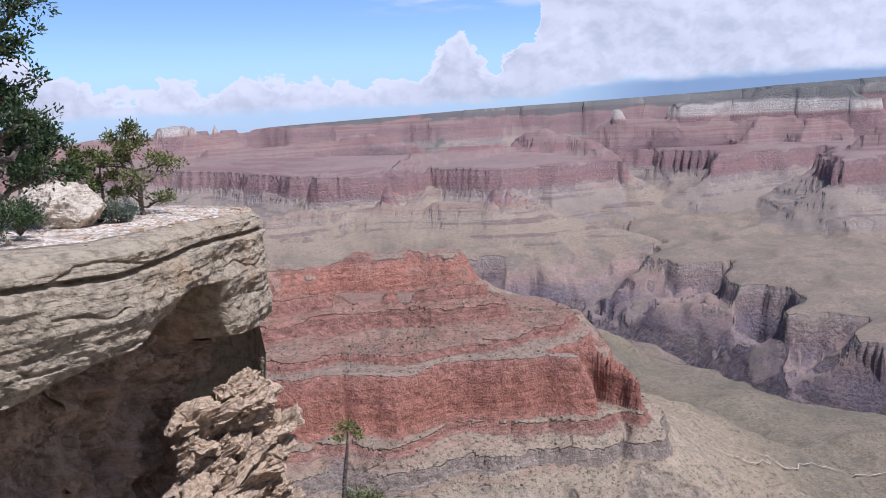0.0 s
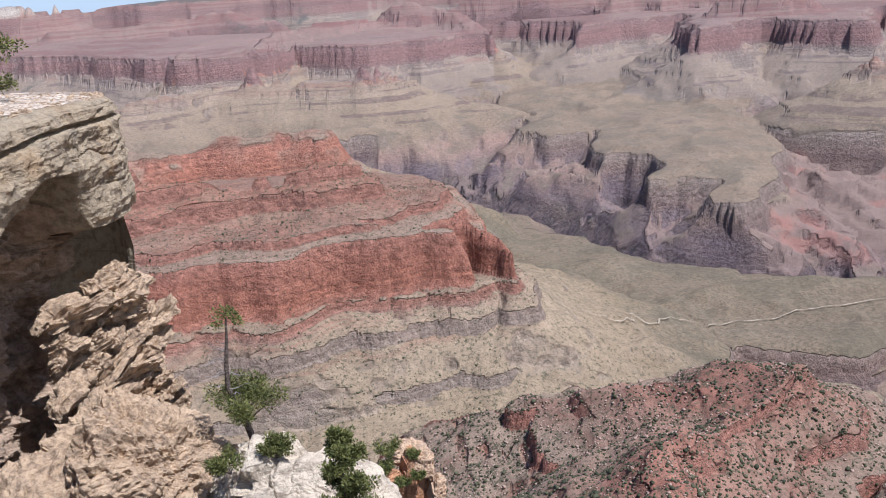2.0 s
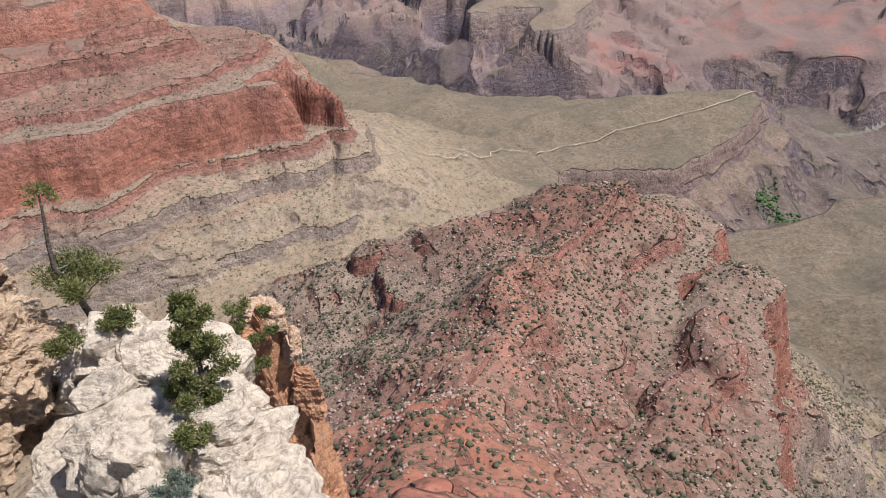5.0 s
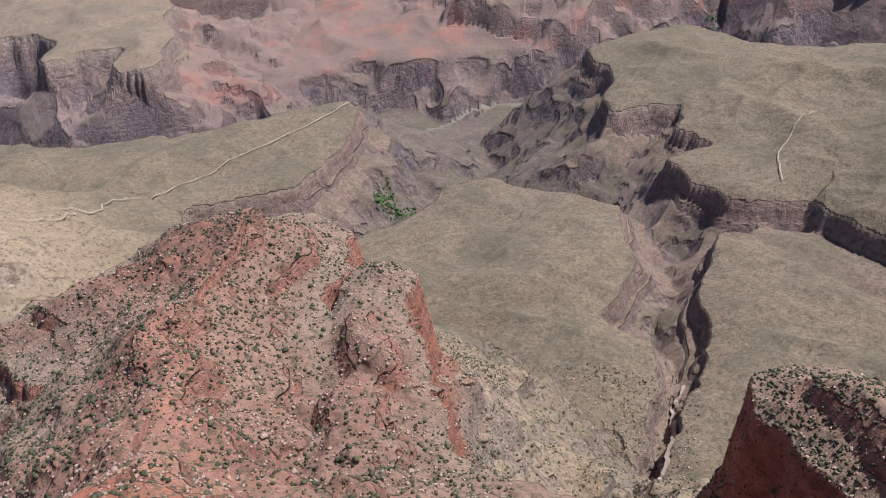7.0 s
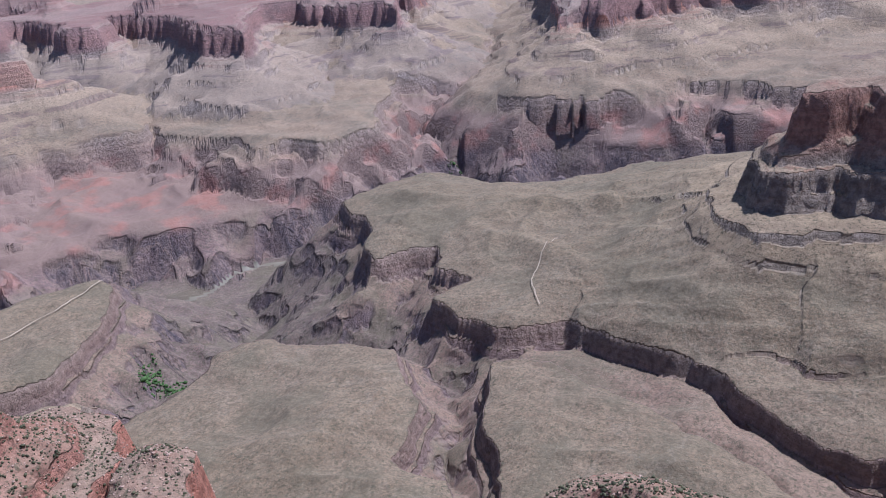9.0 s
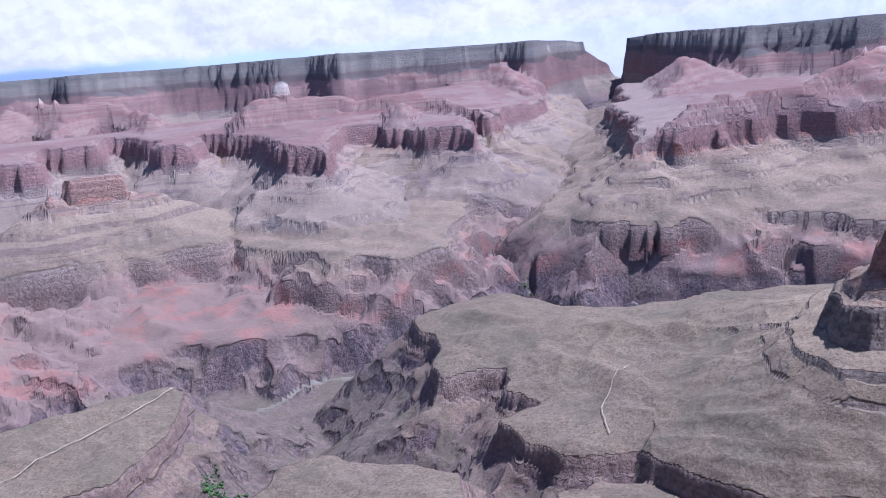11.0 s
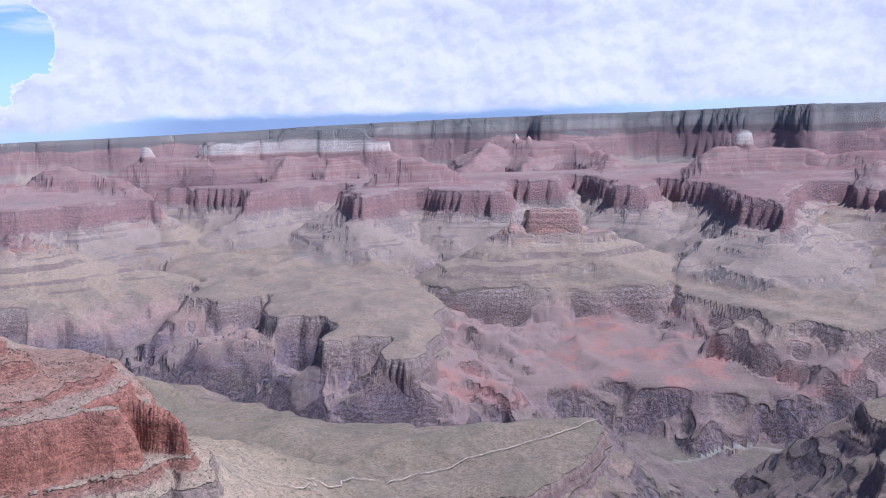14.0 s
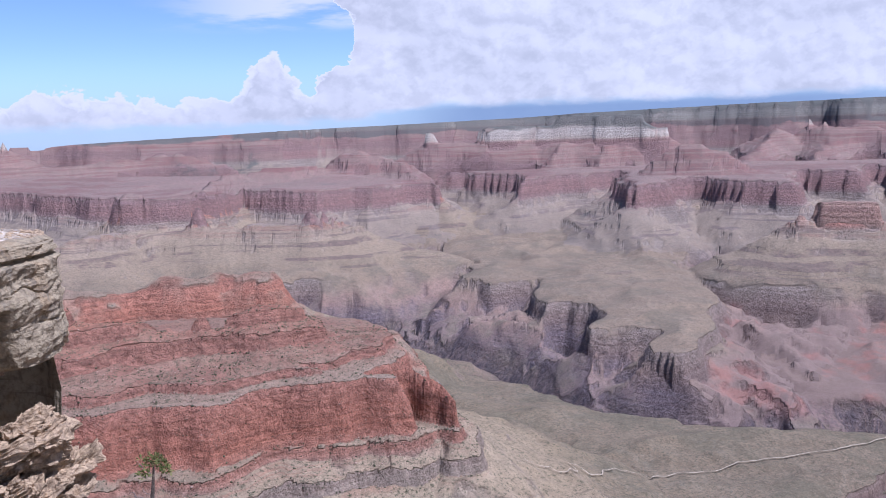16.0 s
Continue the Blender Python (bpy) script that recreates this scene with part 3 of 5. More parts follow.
        cut = 85 * spurs(along, -sd, r[sel], 420, 181) + 40 * spurs(along, -sd, r[sel], 170, 183) + 30 * spurs(along, -sd, r[sel], 60, 185) + 10 * spurs(along, -sd, r[sel], 28, 187) - 26
        hh = np.interp(sd - deep * cut, TU, TH) + lift[sel]
        if name == "layered_ridge":  # its end runs down to a point
            hh = np.minimum(hh, np.interp(az[sel], [8.7, 8.8, 12.4, 14], [0, -508, -622, -700]))
        keep(sel, hh, 7 if name == "redwall_platform" else 10 + names.index(name))
    for k, (name, steep, flat, pts) in enumerate(RIDGES):
        TH, TU = (KH, KU) if name == "red_ridge" else (FH, FU) if pts[0][1] > 4500 else (NH, NU) if pts[0][1] < 1200 else (LH, LU)
        if name not in names:
            names.append(name)
        q = [pol(a, d) for a, d, z in pts]
        reach = 1900
        lo, hi = np.min(q, 0) - reach, np.max(q, 0) + reach
        sel = every[(wx > lo[0]) & (wx < hi[0]) & (wy > lo[1]) & (wy < hi[1])]
        if not sel.size:
            continue
        sx, sy, sl, sf = wx[sel], wy[sel], lift[sel], fine[sel] * np.where(r[sel] > 4500, 0.55, 1.0) + 0.25 * ribs[sel] * np.clip(r[sel] / 2500, 0.1, 1)
        u, best = np.full(sel.shape, -1e9), np.full(sel.shape, 1e9)
        talus, crest = np.zeros(sel.shape, bool), np.zeros(sel.shape)
        for i in range(len(pts) - 1):
            (ax, ay), (bx, by) = q[i], q[i + 1]
            d, t = seg_dist(sx, sy, ax, ay, bx, by)
            top = pts[i][2] + (pts[i + 1][2] - pts[i][2]) * t
            u = np.maximum(u, np.interp(top - sl, TH, TU) - abs(steep if steep > 0 else 1.0) * np.maximum(d - flat, 0))
            m = d < best
            end = ((i == 0) & (t <= 0)) | ((i == len(pts) - 2) & (t >= 1))
            left = ((bx - ax) * (sy - ay) - (by - ay) * (sx - ax) > 0) & ~end
            best, talus, crest = np.where(m, d, best), np.where(m, left, talus), np.where(m, top, crest)
        hh = np.interp(u - 0.8 * sf, TU, TH) + sl
        if steep < 0:  # an even talus slope on the left hand, ledges and cliff on the right
            hh = np.where(talus, np.maximum(hh, crest + steep * np.maximum(best - flat, 0) - 0.5 * sf), hh)
        keep(sel, hh, 10 + names.index(name))
    r2 = np.hypot(wx, wy)
    az1, r1, z1 = zip(*RIM)
    d = np.interp(az, az1, r1) - r2 + 700 * noise2(az / 5.5, az * 0, 151) + 260 * noise2(az / 2.2, az * 0, 152) + 500
    sel = every[d < 3200]
    if sel.size:
        top = np.interp(az[sel], az1, z1)
        u = np.interp(top - lift[sel], FH, FU) - np.maximum(d[sel], 0) - 0.6 * fine[sel] * (d[sel] > 0)
        keep(sel, np.minimum(np.interp(u, FU, FH) + lift[sel], top), 4)
    sel = every[r < 3000]
    sd, _ = poly_dist(wx[sel], wy[sel], SOUTH_RIM)
    keep(sel, np.interp(1170 + 1.7 * np.minimum(sd, 0) - 0.5 * fine[sel] * (sd < 0), LU, LH) - 6, 5)
    sel = every[(r >= 3000) & (np.abs(az) > 125)]
    keep(sel, np.full(sel.shape, -10.0), 5)
    slope_gullies = 5 * noise2(x / 130, y / 130, 5) + 2.5 * noise2(x / 45, y / 45, 6)
    # the river's bed
    q = [pol(a, d) for a, d in RIVER]
    sel = every[(r > 2900) & (r < 7500) & (h < -1000)]
    if sel.size:
        d = np.full(sel.shape, 1e9)
        for (ax, ay), (bx, by) in zip(q, q[1:]):
            d = np.minimum(d, seg_dist(wx[sel], wy[sel], ax, ay, bx, by)[0])
        bed = -1392 + 1.1 * np.maximum(d - 15, 0)
        m = bed < h[sel]
        h[sel[m]] = bed[m]
        who[sel[d < 15]] = 6
    bench_like = (who >= 1) & (who <= 3)
    h = h + np.where(who == 6, 0, 1) * np.where(bench_like, 10 * noise2(x / 420, y / 420, 7) + slope_gullies, 0.5 * slope_gullies) * np.clip(r / 1500, 0.2, 1)
    for i, lam in enumerate((95, 42, 19, 8.5)):  # broken rock and rills
        near = r < lam * 75
        if near.any():
            q = noise2(x[near] / lam, y[near] / lam, 91 + i)
            h[near] += lam * np.where(bench_like[near], 0.02, 0.05) * (1 - 2 * np.abs(q)) * np.clip(r[near] / 500, 0.1, 1)
    h = np.maximum(h, -1392)
    return h.reshape(shape), who.reshape(shape), (h - lift).reshape(shape), names


FINE = np.arange(-32.0, 96.0, 0.12)
AZ = np.concatenate([np.arange(-180, -32, 3.0), FINE, np.arange(96, 180, 3.0)])
ROWS = 1040


def canyon_sheet():
    """The ground on a fan of bearings and rings; the rings stand closer where the ground is seen from above."""
    lr = np.linspace(math.log(14), math.log(18600), 6000)
    rr = np.exp(lr)
    weight = np.where(rr < 220, 0.06, np.clip(900 / rr, 0, 0.6) + 0.13)
    s = np.cumsum(weight)
    rings = np.exp(np.interp(np.linspace(s[0], s[-1], ROWS), s, lr))
    A, Rr = np.meshgrid(AZ, rings, indexing="ij")
    X, Y = pol(A, Rr)
    H, W, LV, names = ground(X, Y)
    return np.stack([X, Y, H, LV], -1), W, names


def sheet_object(name, verts, real, faces, material):
    used = np.unique(faces)
    remap = np.full(len(verts), -1, np.int64)
    remap[used] = np.arange(len(used))
    f = remap[faces]
    me = bpy.data.meshes.new(name)
    me.vertices.add(len(used))
    me.vertices.foreach_set("co", verts[used].astype(np.float32).ravel())
    me.loops.add(f.size)
    me.loops.foreach_set("vertex_index", f.ravel().astype(np.int32))
    me.polygons.add(len(f))
    me.polygons.foreach_set("loop_start", np.arange(0, f.size, 4, dtype=np.int32))
    at = me.attributes.new("place", "FLOAT_VECTOR", "POINT")
    at.data.foreach_set("vector", real[used].astype(np.float32).ravel())
    at = me.attributes.new("lie", "FLOAT", "POINT")
    at.data.foreach_set("value", lie[used].astype(np.float32))
    me.update(calc_edges=True)
    me.polygons.foreach_set("use_smooth", np.ones(len(f), bool))
    me.materials.append(material)
    return new(name, me)


grid, kind, ridge_names = canyon_sheet()
na, nr = kind.shape
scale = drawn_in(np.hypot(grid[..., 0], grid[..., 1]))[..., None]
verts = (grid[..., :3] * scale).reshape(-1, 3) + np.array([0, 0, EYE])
real = np.stack([grid[..., 0], grid[..., 1], grid[..., 3]], -1).reshape(-1, 3)
true = grid[..., :3]
nrm = np.cross(np.gradient(true, axis=0), np.gradient(true, axis=1))
lie = np.abs(nrm[..., 2]) / (np.linalg.norm(nrm, axis=-1) + 1e-9)
rise = np.abs(np.diff(true[..., 2], axis=1)) / (np.hypot(np.diff(true[..., 0], axis=1), np.diff(true[..., 1], axis=1)) + 1e-9)
rise = np.maximum(np.pad(rise, ((0, 0), (1, 0))), np.pad(rise, ((0, 0), (0, 1))))
lie = np.minimum(lie, 1 / np.hypot(1, rise)).ravel()  # 1: lies flat, 0: stands upright
ia, ir = np.meshgrid(np.arange(na), np.arange(nr - 1), indexing="ij")
ib = (ia + 1) % na
faces = np.stack([ia * nr + ir, ia * nr + ir + 1, ib * nr + ir + 1, ib * nr + ir], -1).reshape(-1, 4)
face_kind = kind[:, :-1].ravel()
FORMS = {
    0: ("river_gorge", "dark purple schist walls of the inner river gorge", "gorge", "structure"),
    1: ("ground", "grey-green desert benchland with cliff edges over the gorge", "ground", "structure"),
    2: ("far_benchland", "grey-green far benchland with broken cliff edges", "benchland", "structure"),
    3: ("red_shale_slope", "dull red shale slopes above the river gorge", "slope", "structure"),
    4: ("north_rim", "long flat-topped canyon rim with pale cliff bands", "canyon rim", "structure"),
    6: ("river", "silty green-brown river at the gorge bottom", "river", "structure"),
    7: ("redwall_platform", "far red-walled platform cut by deep bays below the rim", "canyon wall", "structure"),
    5: ("south_rim", "limestone rim wall below the lookout", "canyon rim", "structure"),
}
RIDGE_LABELS = {
    "layered_ridge": ("long layered red sandstone ridge with a sheer red cliff", "ridge"),
    "red_ridge": ("low red rock knob behind the layered ridge", "ridge"),
    "red_hill": ("red shrub-dotted hill with a sheer cliff on one side", "hill"),
    "red_spur": ("dark red rocky spur with scattered shrubs", "hill"),
    "dark_butte": ("dark banded butte with stepped cliffs above grey slopes", "butte"),
    "tan_butte": ("pale tan butte standing on long fan slopes", "butte"),
    "pyramid_butte": ("pyramid-shaped red butte with stepped ledges", "butte"),
    "far_butte": ("hazy far-off red butte with ledges and cliffs", "butte"),
    "far_mesa": ("flat-topped mesa on the far horizon", "mesa"),
    "white_mesa": ("broad mesa with a white sandstone cap", "mesa"),
    "temple_butte": ("tall temple-like butte with a pale peak", "butte"),
    "east_butte": ("stepped butte beside the side canyon", "butte"),
}
FAR_FORMS = {"tan_butte", "pyramid_butte", "far_butte", "far_mesa", "white_mesa", "temple_butte", "east_butte"}
face_level = real[:, 2][faces].mean(1)
BEDS = (("talus_slope", -5000, -657), ("cliff_band", -657, -505), ("ledge_belt", -505, -180), ("caprock", -180, 5000))
face_bed = np.searchsorted([hi for bed, lo, hi in BEDS][:-1], face_level, side="right")

for k in np.unique(face_kind):
    mine = face_kind == k
    if k < 10:
        name, label, cat, what = FORMS[int(k)]
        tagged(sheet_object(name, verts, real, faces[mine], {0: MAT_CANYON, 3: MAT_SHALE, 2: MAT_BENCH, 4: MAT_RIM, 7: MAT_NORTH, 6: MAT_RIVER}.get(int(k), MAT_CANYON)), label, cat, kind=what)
        continue
    name = ridge_names[int(k) - 10].split(":")[0]
    label, cat = RIDGE_LABELS[name]
    root = tagged(new(name), label, cat)
    base = verts[faces[mine]].reshape(-1, 3)
    root.location = (*base[:, :2].mean(0), base[:, 2].min())
    for b, (bed, lo, hi) in enumerate(BEDS):
        fs = faces[mine & (face_bed == b)]
        if len(fs):
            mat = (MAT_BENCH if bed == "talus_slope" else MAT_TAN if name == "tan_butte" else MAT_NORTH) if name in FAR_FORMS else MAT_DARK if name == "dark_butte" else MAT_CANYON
            sheet_object(bed, verts - np.array(root.location), real, fs, mat).parent = root


# ---------------------------------------------------------------- the near rocks
def lattice3(ix, iy, iz, seed):
    n = (ix * 374761393 + iy * 668265263 + iz * 2147483647 + seed * 974711) & 0x7FFFFFFF
    n = ((n ^ (n >> 13)) * 1274126177) & 0x7FFFFFFF
    return ((n ^ (n >> 16)) & 0xFFFF).astype(np.float64) / 65535.0


def noise3(p, seed):
    f = np.floor(p)
    i = f.astype(np.int64)
    u = p - f
    u = u * u * (3 - 2 * u)
    out = 0.0
    for a in (0, 1):
        for b in (0, 1):
            for c in (0, 1):
                w = (u[..., 0] if a else 1 - u[..., 0]) * (u[..., 1] if b else 1 - u[..., 1]) * (u[..., 2] if c else 1 - u[..., 2])
                out = out + w * lattice3(i[..., 0] + a, i[..., 1] + b, i[..., 2] + c, seed)
    return 2 * out - 1


def fbm3(p, size, octaves, seed, ridged=False, gain=0.5):
    out, amp, k = 0.0, 1.0, 1.0 / size
    for o in range(octaves):
        q = noise3(p * k + 17.3 * o, seed + o)
        out = out + amp * ((1 - 2 * np.abs(q)) if ridged else q)
        amp, k = amp * gain, k * 2.03
    return out


def spot(az, el, r):
    """World point in a bearing and slope from the eye, r metres off in plan."""
    x, y = pol(az, r)
    return Vector((float(x), float(y), r * math.tan(radians(el)) + EYE))


def mesh_from(name, verts, faces, mat, smooth=True):
    me = bpy.data.meshes.new(name)
    me.from_pydata([tuple(v) for v in verts], [], [tuple(f) for f in faces])
    me.polygons.foreach_set("use_smooth", np.full(len(me.polygons), smooth))
    me.materials.append(mat)
    me.update()
    return me


def stone_mat(name, light, dark, stain, lichen, scale=1.0, warm=0.35):
    """Weathered limestone or sandstone: thin beds, lichen, rusty stains, pits."""
    m, n = material(name)
    pos = n.put("ShaderNodeNewGeometry").outputs["Position"]
    big = n.noise(pos, 0.8 * scale, 6.0, 0.6)
    mid = n.noise(pos, 5.0 * scale, 9.0, 0.72)
    fine = n.noise(pos, 34.0 * scale, 5.0, 0.75)
    sep = n.put("ShaderNodeSeparateXYZ", {0: pos})
    beds = n.noise(n.combine(n.math("MULTIPLY", sep.outputs[0], 0.35), n.math("MULTIPLY", sep.outputs[1], 0.35), n.math("MULTIPLY", sep.outputs[2], 9.0)), 1.5 * scale, 6.0, 0.7)
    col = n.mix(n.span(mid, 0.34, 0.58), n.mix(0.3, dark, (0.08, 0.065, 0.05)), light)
    col = n.mix(n.span(beds, 0.40, 0.33, 0.0, 0.65), col, n.mix(0.55, dark, (0.10, 0.085, 0.07)))
    col = n.mix(n.span(big, 0.55, 0.72, 0.0, warm), col, stain)
    col = n.mix(n.span(n.noise(pos, 1.6 * scale, 8.0, 0.75), 0.55, 0.66, 0.0, 0.6), col, lichen)
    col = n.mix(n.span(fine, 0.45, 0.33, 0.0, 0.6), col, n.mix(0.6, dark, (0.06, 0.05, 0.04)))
    runs = n.noise(n.combine(n.math("MULTIPLY", sep.outputs[0], 5.0), n.math("MULTIPLY", sep.outputs[1], 5.0), n.math("MULTIPLY", sep.outputs[2], 0.5)), 0.5 * scale, 5.0, 0.65)
    col = n.mix(n.span(runs, 0.58, 0.72, 0.0, 0.4), col, n.mix(0.5, dark, (0.07, 0.06, 0.055)))
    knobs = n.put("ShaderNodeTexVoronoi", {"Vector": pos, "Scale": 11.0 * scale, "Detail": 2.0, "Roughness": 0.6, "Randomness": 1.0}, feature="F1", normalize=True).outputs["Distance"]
    # hollows between the knobs get a darker colour, as well as a lower bump
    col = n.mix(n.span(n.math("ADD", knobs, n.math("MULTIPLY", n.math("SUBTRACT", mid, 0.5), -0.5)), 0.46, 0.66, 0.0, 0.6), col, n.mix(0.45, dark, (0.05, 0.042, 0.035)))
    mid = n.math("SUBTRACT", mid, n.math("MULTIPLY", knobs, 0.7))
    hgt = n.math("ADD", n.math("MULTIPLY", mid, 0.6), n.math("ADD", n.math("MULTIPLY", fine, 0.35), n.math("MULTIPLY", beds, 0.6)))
    finish(n, col, 0.92, hgt, 1.0, 0.11 / scale)
    return m


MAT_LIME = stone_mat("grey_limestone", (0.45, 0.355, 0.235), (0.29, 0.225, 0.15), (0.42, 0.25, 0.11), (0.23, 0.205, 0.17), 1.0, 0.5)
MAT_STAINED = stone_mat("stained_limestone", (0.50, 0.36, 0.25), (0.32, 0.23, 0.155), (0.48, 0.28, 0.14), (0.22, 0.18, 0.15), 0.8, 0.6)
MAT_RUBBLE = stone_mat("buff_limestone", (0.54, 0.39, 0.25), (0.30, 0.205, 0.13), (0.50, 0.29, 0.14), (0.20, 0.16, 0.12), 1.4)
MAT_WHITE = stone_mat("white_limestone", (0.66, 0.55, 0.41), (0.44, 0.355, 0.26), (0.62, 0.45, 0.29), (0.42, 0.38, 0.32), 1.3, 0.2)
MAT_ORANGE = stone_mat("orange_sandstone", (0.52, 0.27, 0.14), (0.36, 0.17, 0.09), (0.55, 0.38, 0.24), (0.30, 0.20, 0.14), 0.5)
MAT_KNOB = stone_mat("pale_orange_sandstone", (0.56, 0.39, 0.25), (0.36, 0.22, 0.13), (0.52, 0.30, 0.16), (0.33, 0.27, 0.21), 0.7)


def gravel_mat():
    m, n = material("gravel_soil")
    pos = n.put("ShaderNodeNewGeometry").outputs["Position"]
    chips = n.put("ShaderNodeTexVoronoi", {"Vector": pos, "Scale": 14.0})
    k = n.noise(pos, 1.3, 6.0)
    tone = n.put("ShaderNodeSeparateColor", {0: chips.outputs["Color"]}).outputs[0]
    col = n.mix(n.span(tone, 0.1, 0.9, smooth=False), (0.30, 0.22, 0.15), (0.62, 0.52, 0.41))
    col = n.mix(n.span(k, 0.5, 0.62, 0.0, 0.6), col, (0.16, 0.125, 0.095))
    finish(n, col, 0.95, chips.outputs["Distance"], 0.8, 0.05)
    return m


MAT_GRAVEL = gravel_mat()


def chain(points, count):
    """Evenly spaced plan points along (bearing, distance) corners, rounded a little."""
    q = np.array([pol(a, d) for a, d in points], float)
    s = np.concatenate([[0], np.cumsum(np.hypot(*np.diff(q, axis=0).T))])
    t = np.linspace(0, s[-1], count)
    out = np.stack([np.interp(t, s, q[:, i]) for i in (0, 1)], 1)
    for _ in range(3):
        out[1:-1] = (out[:-2] + 2 * out[1:-1] + out[2:]) / 4
    return out


def overhang_cliff():
    ns = 430
    front = chain([(-60, 12.5), (-45, 12.2), (-36, 12.4), (-28.3, 13.0), (-21.9, 13.9), (-18, 15.3), (-14.8, 17.2), (-13.6, 18.1), (-13.1, 18.8), (-13.25, 19.35)], ns)
    back = chain([(-66, 26), (-45, 27), (-30, 25), (-22, 23), (-18.5, 21.6), (-15.8, 20.9), (-14.4, 20.3), (-13.6, 19.85), (-13.28, 19.45)], ns)
    az = np.degrees(np.arctan2(front[:, 0], front[:, 1]))
    tan = np.gradient(front, axis=0)
    tan /= np.linalg.norm(tan, axis=1)[:, None]
    out = np.stack([tan[:, 1], -tan[:, 0]], 1)
    for _ in range(6):
        out[1:-1] = (out[:-2] + out[1:-1] + out[2:]) / 3
    lip = np.interp(az, [-60, -45, -29, -25, -20.9, -19.2, -18.2, -16.2, -15.7, -15.2, -12.6], [-3.9, -3.9, -3.62, -3.45, -3.2, -3.05, -2.75, -2.8, -3.9, -4.0, -4.1])
    lip = lip + 0.08 * noise2(np.arange(ns) / 17.0, np.zeros(ns), 3)
    crack = np.interp(az, [-60, -28, -22, -17, -14, -12], [-2.02, -2.02, -2.1, -2.0, -2.1, -2.15])
    top = np.interp(az, [-60, -40, -28, -22, -16, -13], [-1.45, -1.55, -1.70, -1.75, -1.72, -1.85])
    rows = []
    # down the face, under the lip, down the shaded wall
    nv = 300
    f = np.linspace(0, 1, nv)
    for i in range(ns):
        keys_z = [top[i], top[i] - 0.05, crack[i] + 0.03, crack[i] - 0.005, crack[i] - 0.04, crack[i] - 0.10, (crack[i] + lip[i]) / 2, lip[i] + 0.2, lip[i], lip[i] - 0.06, lip[i] - 0.15, lip[i] - 0.6, -5.6, -7.2, -9.0, -13.0]
        keys_o = [-0.05, 0.04, 0.06, -0.10, -0.13, 0.06, 0.16, 0.14, 0.04, -0.45, -1.3, -1.9, -2.3, -2.5, -2.3, -1.6]
        d = np.concatenate([[0], np.cumsum(np.hypot(np.diff(keys_z), np.diff(keys_o)))])
        w = np.concatenate([[0], np.cumsum(np.diff(d) * np.array([1, 1, 1, 1, 1, 1, 1, 1, 1, .7, .6, .5, .45, .4, .3]))])
        g = np.interp(f * w[-1], w, d)
        zz, oo = np.interp(g, d, keys_z), np.interp(g, d, keys_o)
        face = np.stack([front[i, 0] + out[i, 0] * oo, front[i, 1] + out[i, 1] * oo, zz], 1)
        across = np.linspace(1, 0, 60)[:-1, None] ** 1.3
        flat = front[i] + (back[i] - front[i]) * across
        rise = 0.35 * np.clip((-az[i] - 18) / 14, 0, 1)
        ztop = top[i] + rise * np.sin(np.clip(across[:, 0], 0, 1) * math.pi) * 1.4 - 0.05 * (across[:, 0] > 0.97)
        lid = np.concatenate([flat + 0 * out[i], ztop[:, None]], 1)
        behind = np.stack([np.full(8, back[i, 0]), np.full(8, back[i, 1]), np.linspace(-13, top[i] - 0.2, 8)], 1)
        behind[:, :2] -= out[i] * 0.1
        rows.append(np.concatenate([behind, lid, face]))
    P = np.array(rows)
    n_back, n_lid = 8, 59
    split = int(np.argmax(P[ns // 2, n_back + n_lid:, 2] < lip[ns // 2] - 0.1))
    Q = P.reshape(-1, 3)
    squash = Q * np.array([0.55, 0.55, 1.0])
    amp = np.ones(P.shape[:2])
    amp[:, :n_back + n_lid] = 0.35
    amp[:, n_back + n_lid:n_back + n_lid + 6] = 0.6
    rough = 0.15 * fbm3(squash, 1.5, 6, 5, True) + 0.035 * fbm3(Q * np.array([0.3, 0.3, 2.2]), 0.6, 3, 9) + 0.03 * fbm3(Q, 0.22, 4, 21, True)
    zz = Q[:, 2] + 0.22 * fbm3(Q, 1.6, 4, 33)
    rough = rough - 0.06 * np.exp(-((zz * 1.7 % 1.0) - 0.5) ** 2 / 0.0016) * (noise3(Q * np.array([0.8, 0.8, 2.0]), 44) > 0.0)  # bedding cracks
    under = (Q[:, 2] < np.repeat(lip, P.shape[1]) - 0.12)
    rough = rough + np.where(under, 0.42 * fbm3(Q, 1.0, 5, 51, True, 0.55), 0)
    rough = (rough.reshape(P.shape[:2]) * amp)[..., None]
    way = np.zeros_like(P)
    way[..., :2] = out[:, None, :]
    way[:, n_back:n_back + n_lid] = (0, 0, 0.5)
    P = P + way * rough
    P[..., 2] += EYE
    nvv = P.shape[1]
    verts = P.reshape(-1, 3)
    ii, jj = np.meshgrid(np.arange(ns - 1), np.arange(nvv - 1), indexing="ij")
    faces = np.stack([ii * nvv + jj, (ii + 1) * nvv + jj, (ii + 1) * nvv + jj + 1, ii * nvv + jj + 1], -1)
    root = tagged(new("cliff"), "grey limestone overhanging cliff with shaded undercut wall", "cliff")
    cuts = [("cliff_back", 0, n_back, MAT_LIME, ""), ("gravel_top", n_back - 1, n_back + n_lid - 7, MAT_GRAVEL, "pale gravelly soil on the clifftop"),
            ("rock_face", n_back + n_lid - 8, n_back + n_lid + split, MAT_LIME, ""), ("undercut_wall", n_back + n_lid + split, nvv - 1, MAT_STAINED, "shaded brown-stained undercut wall")]
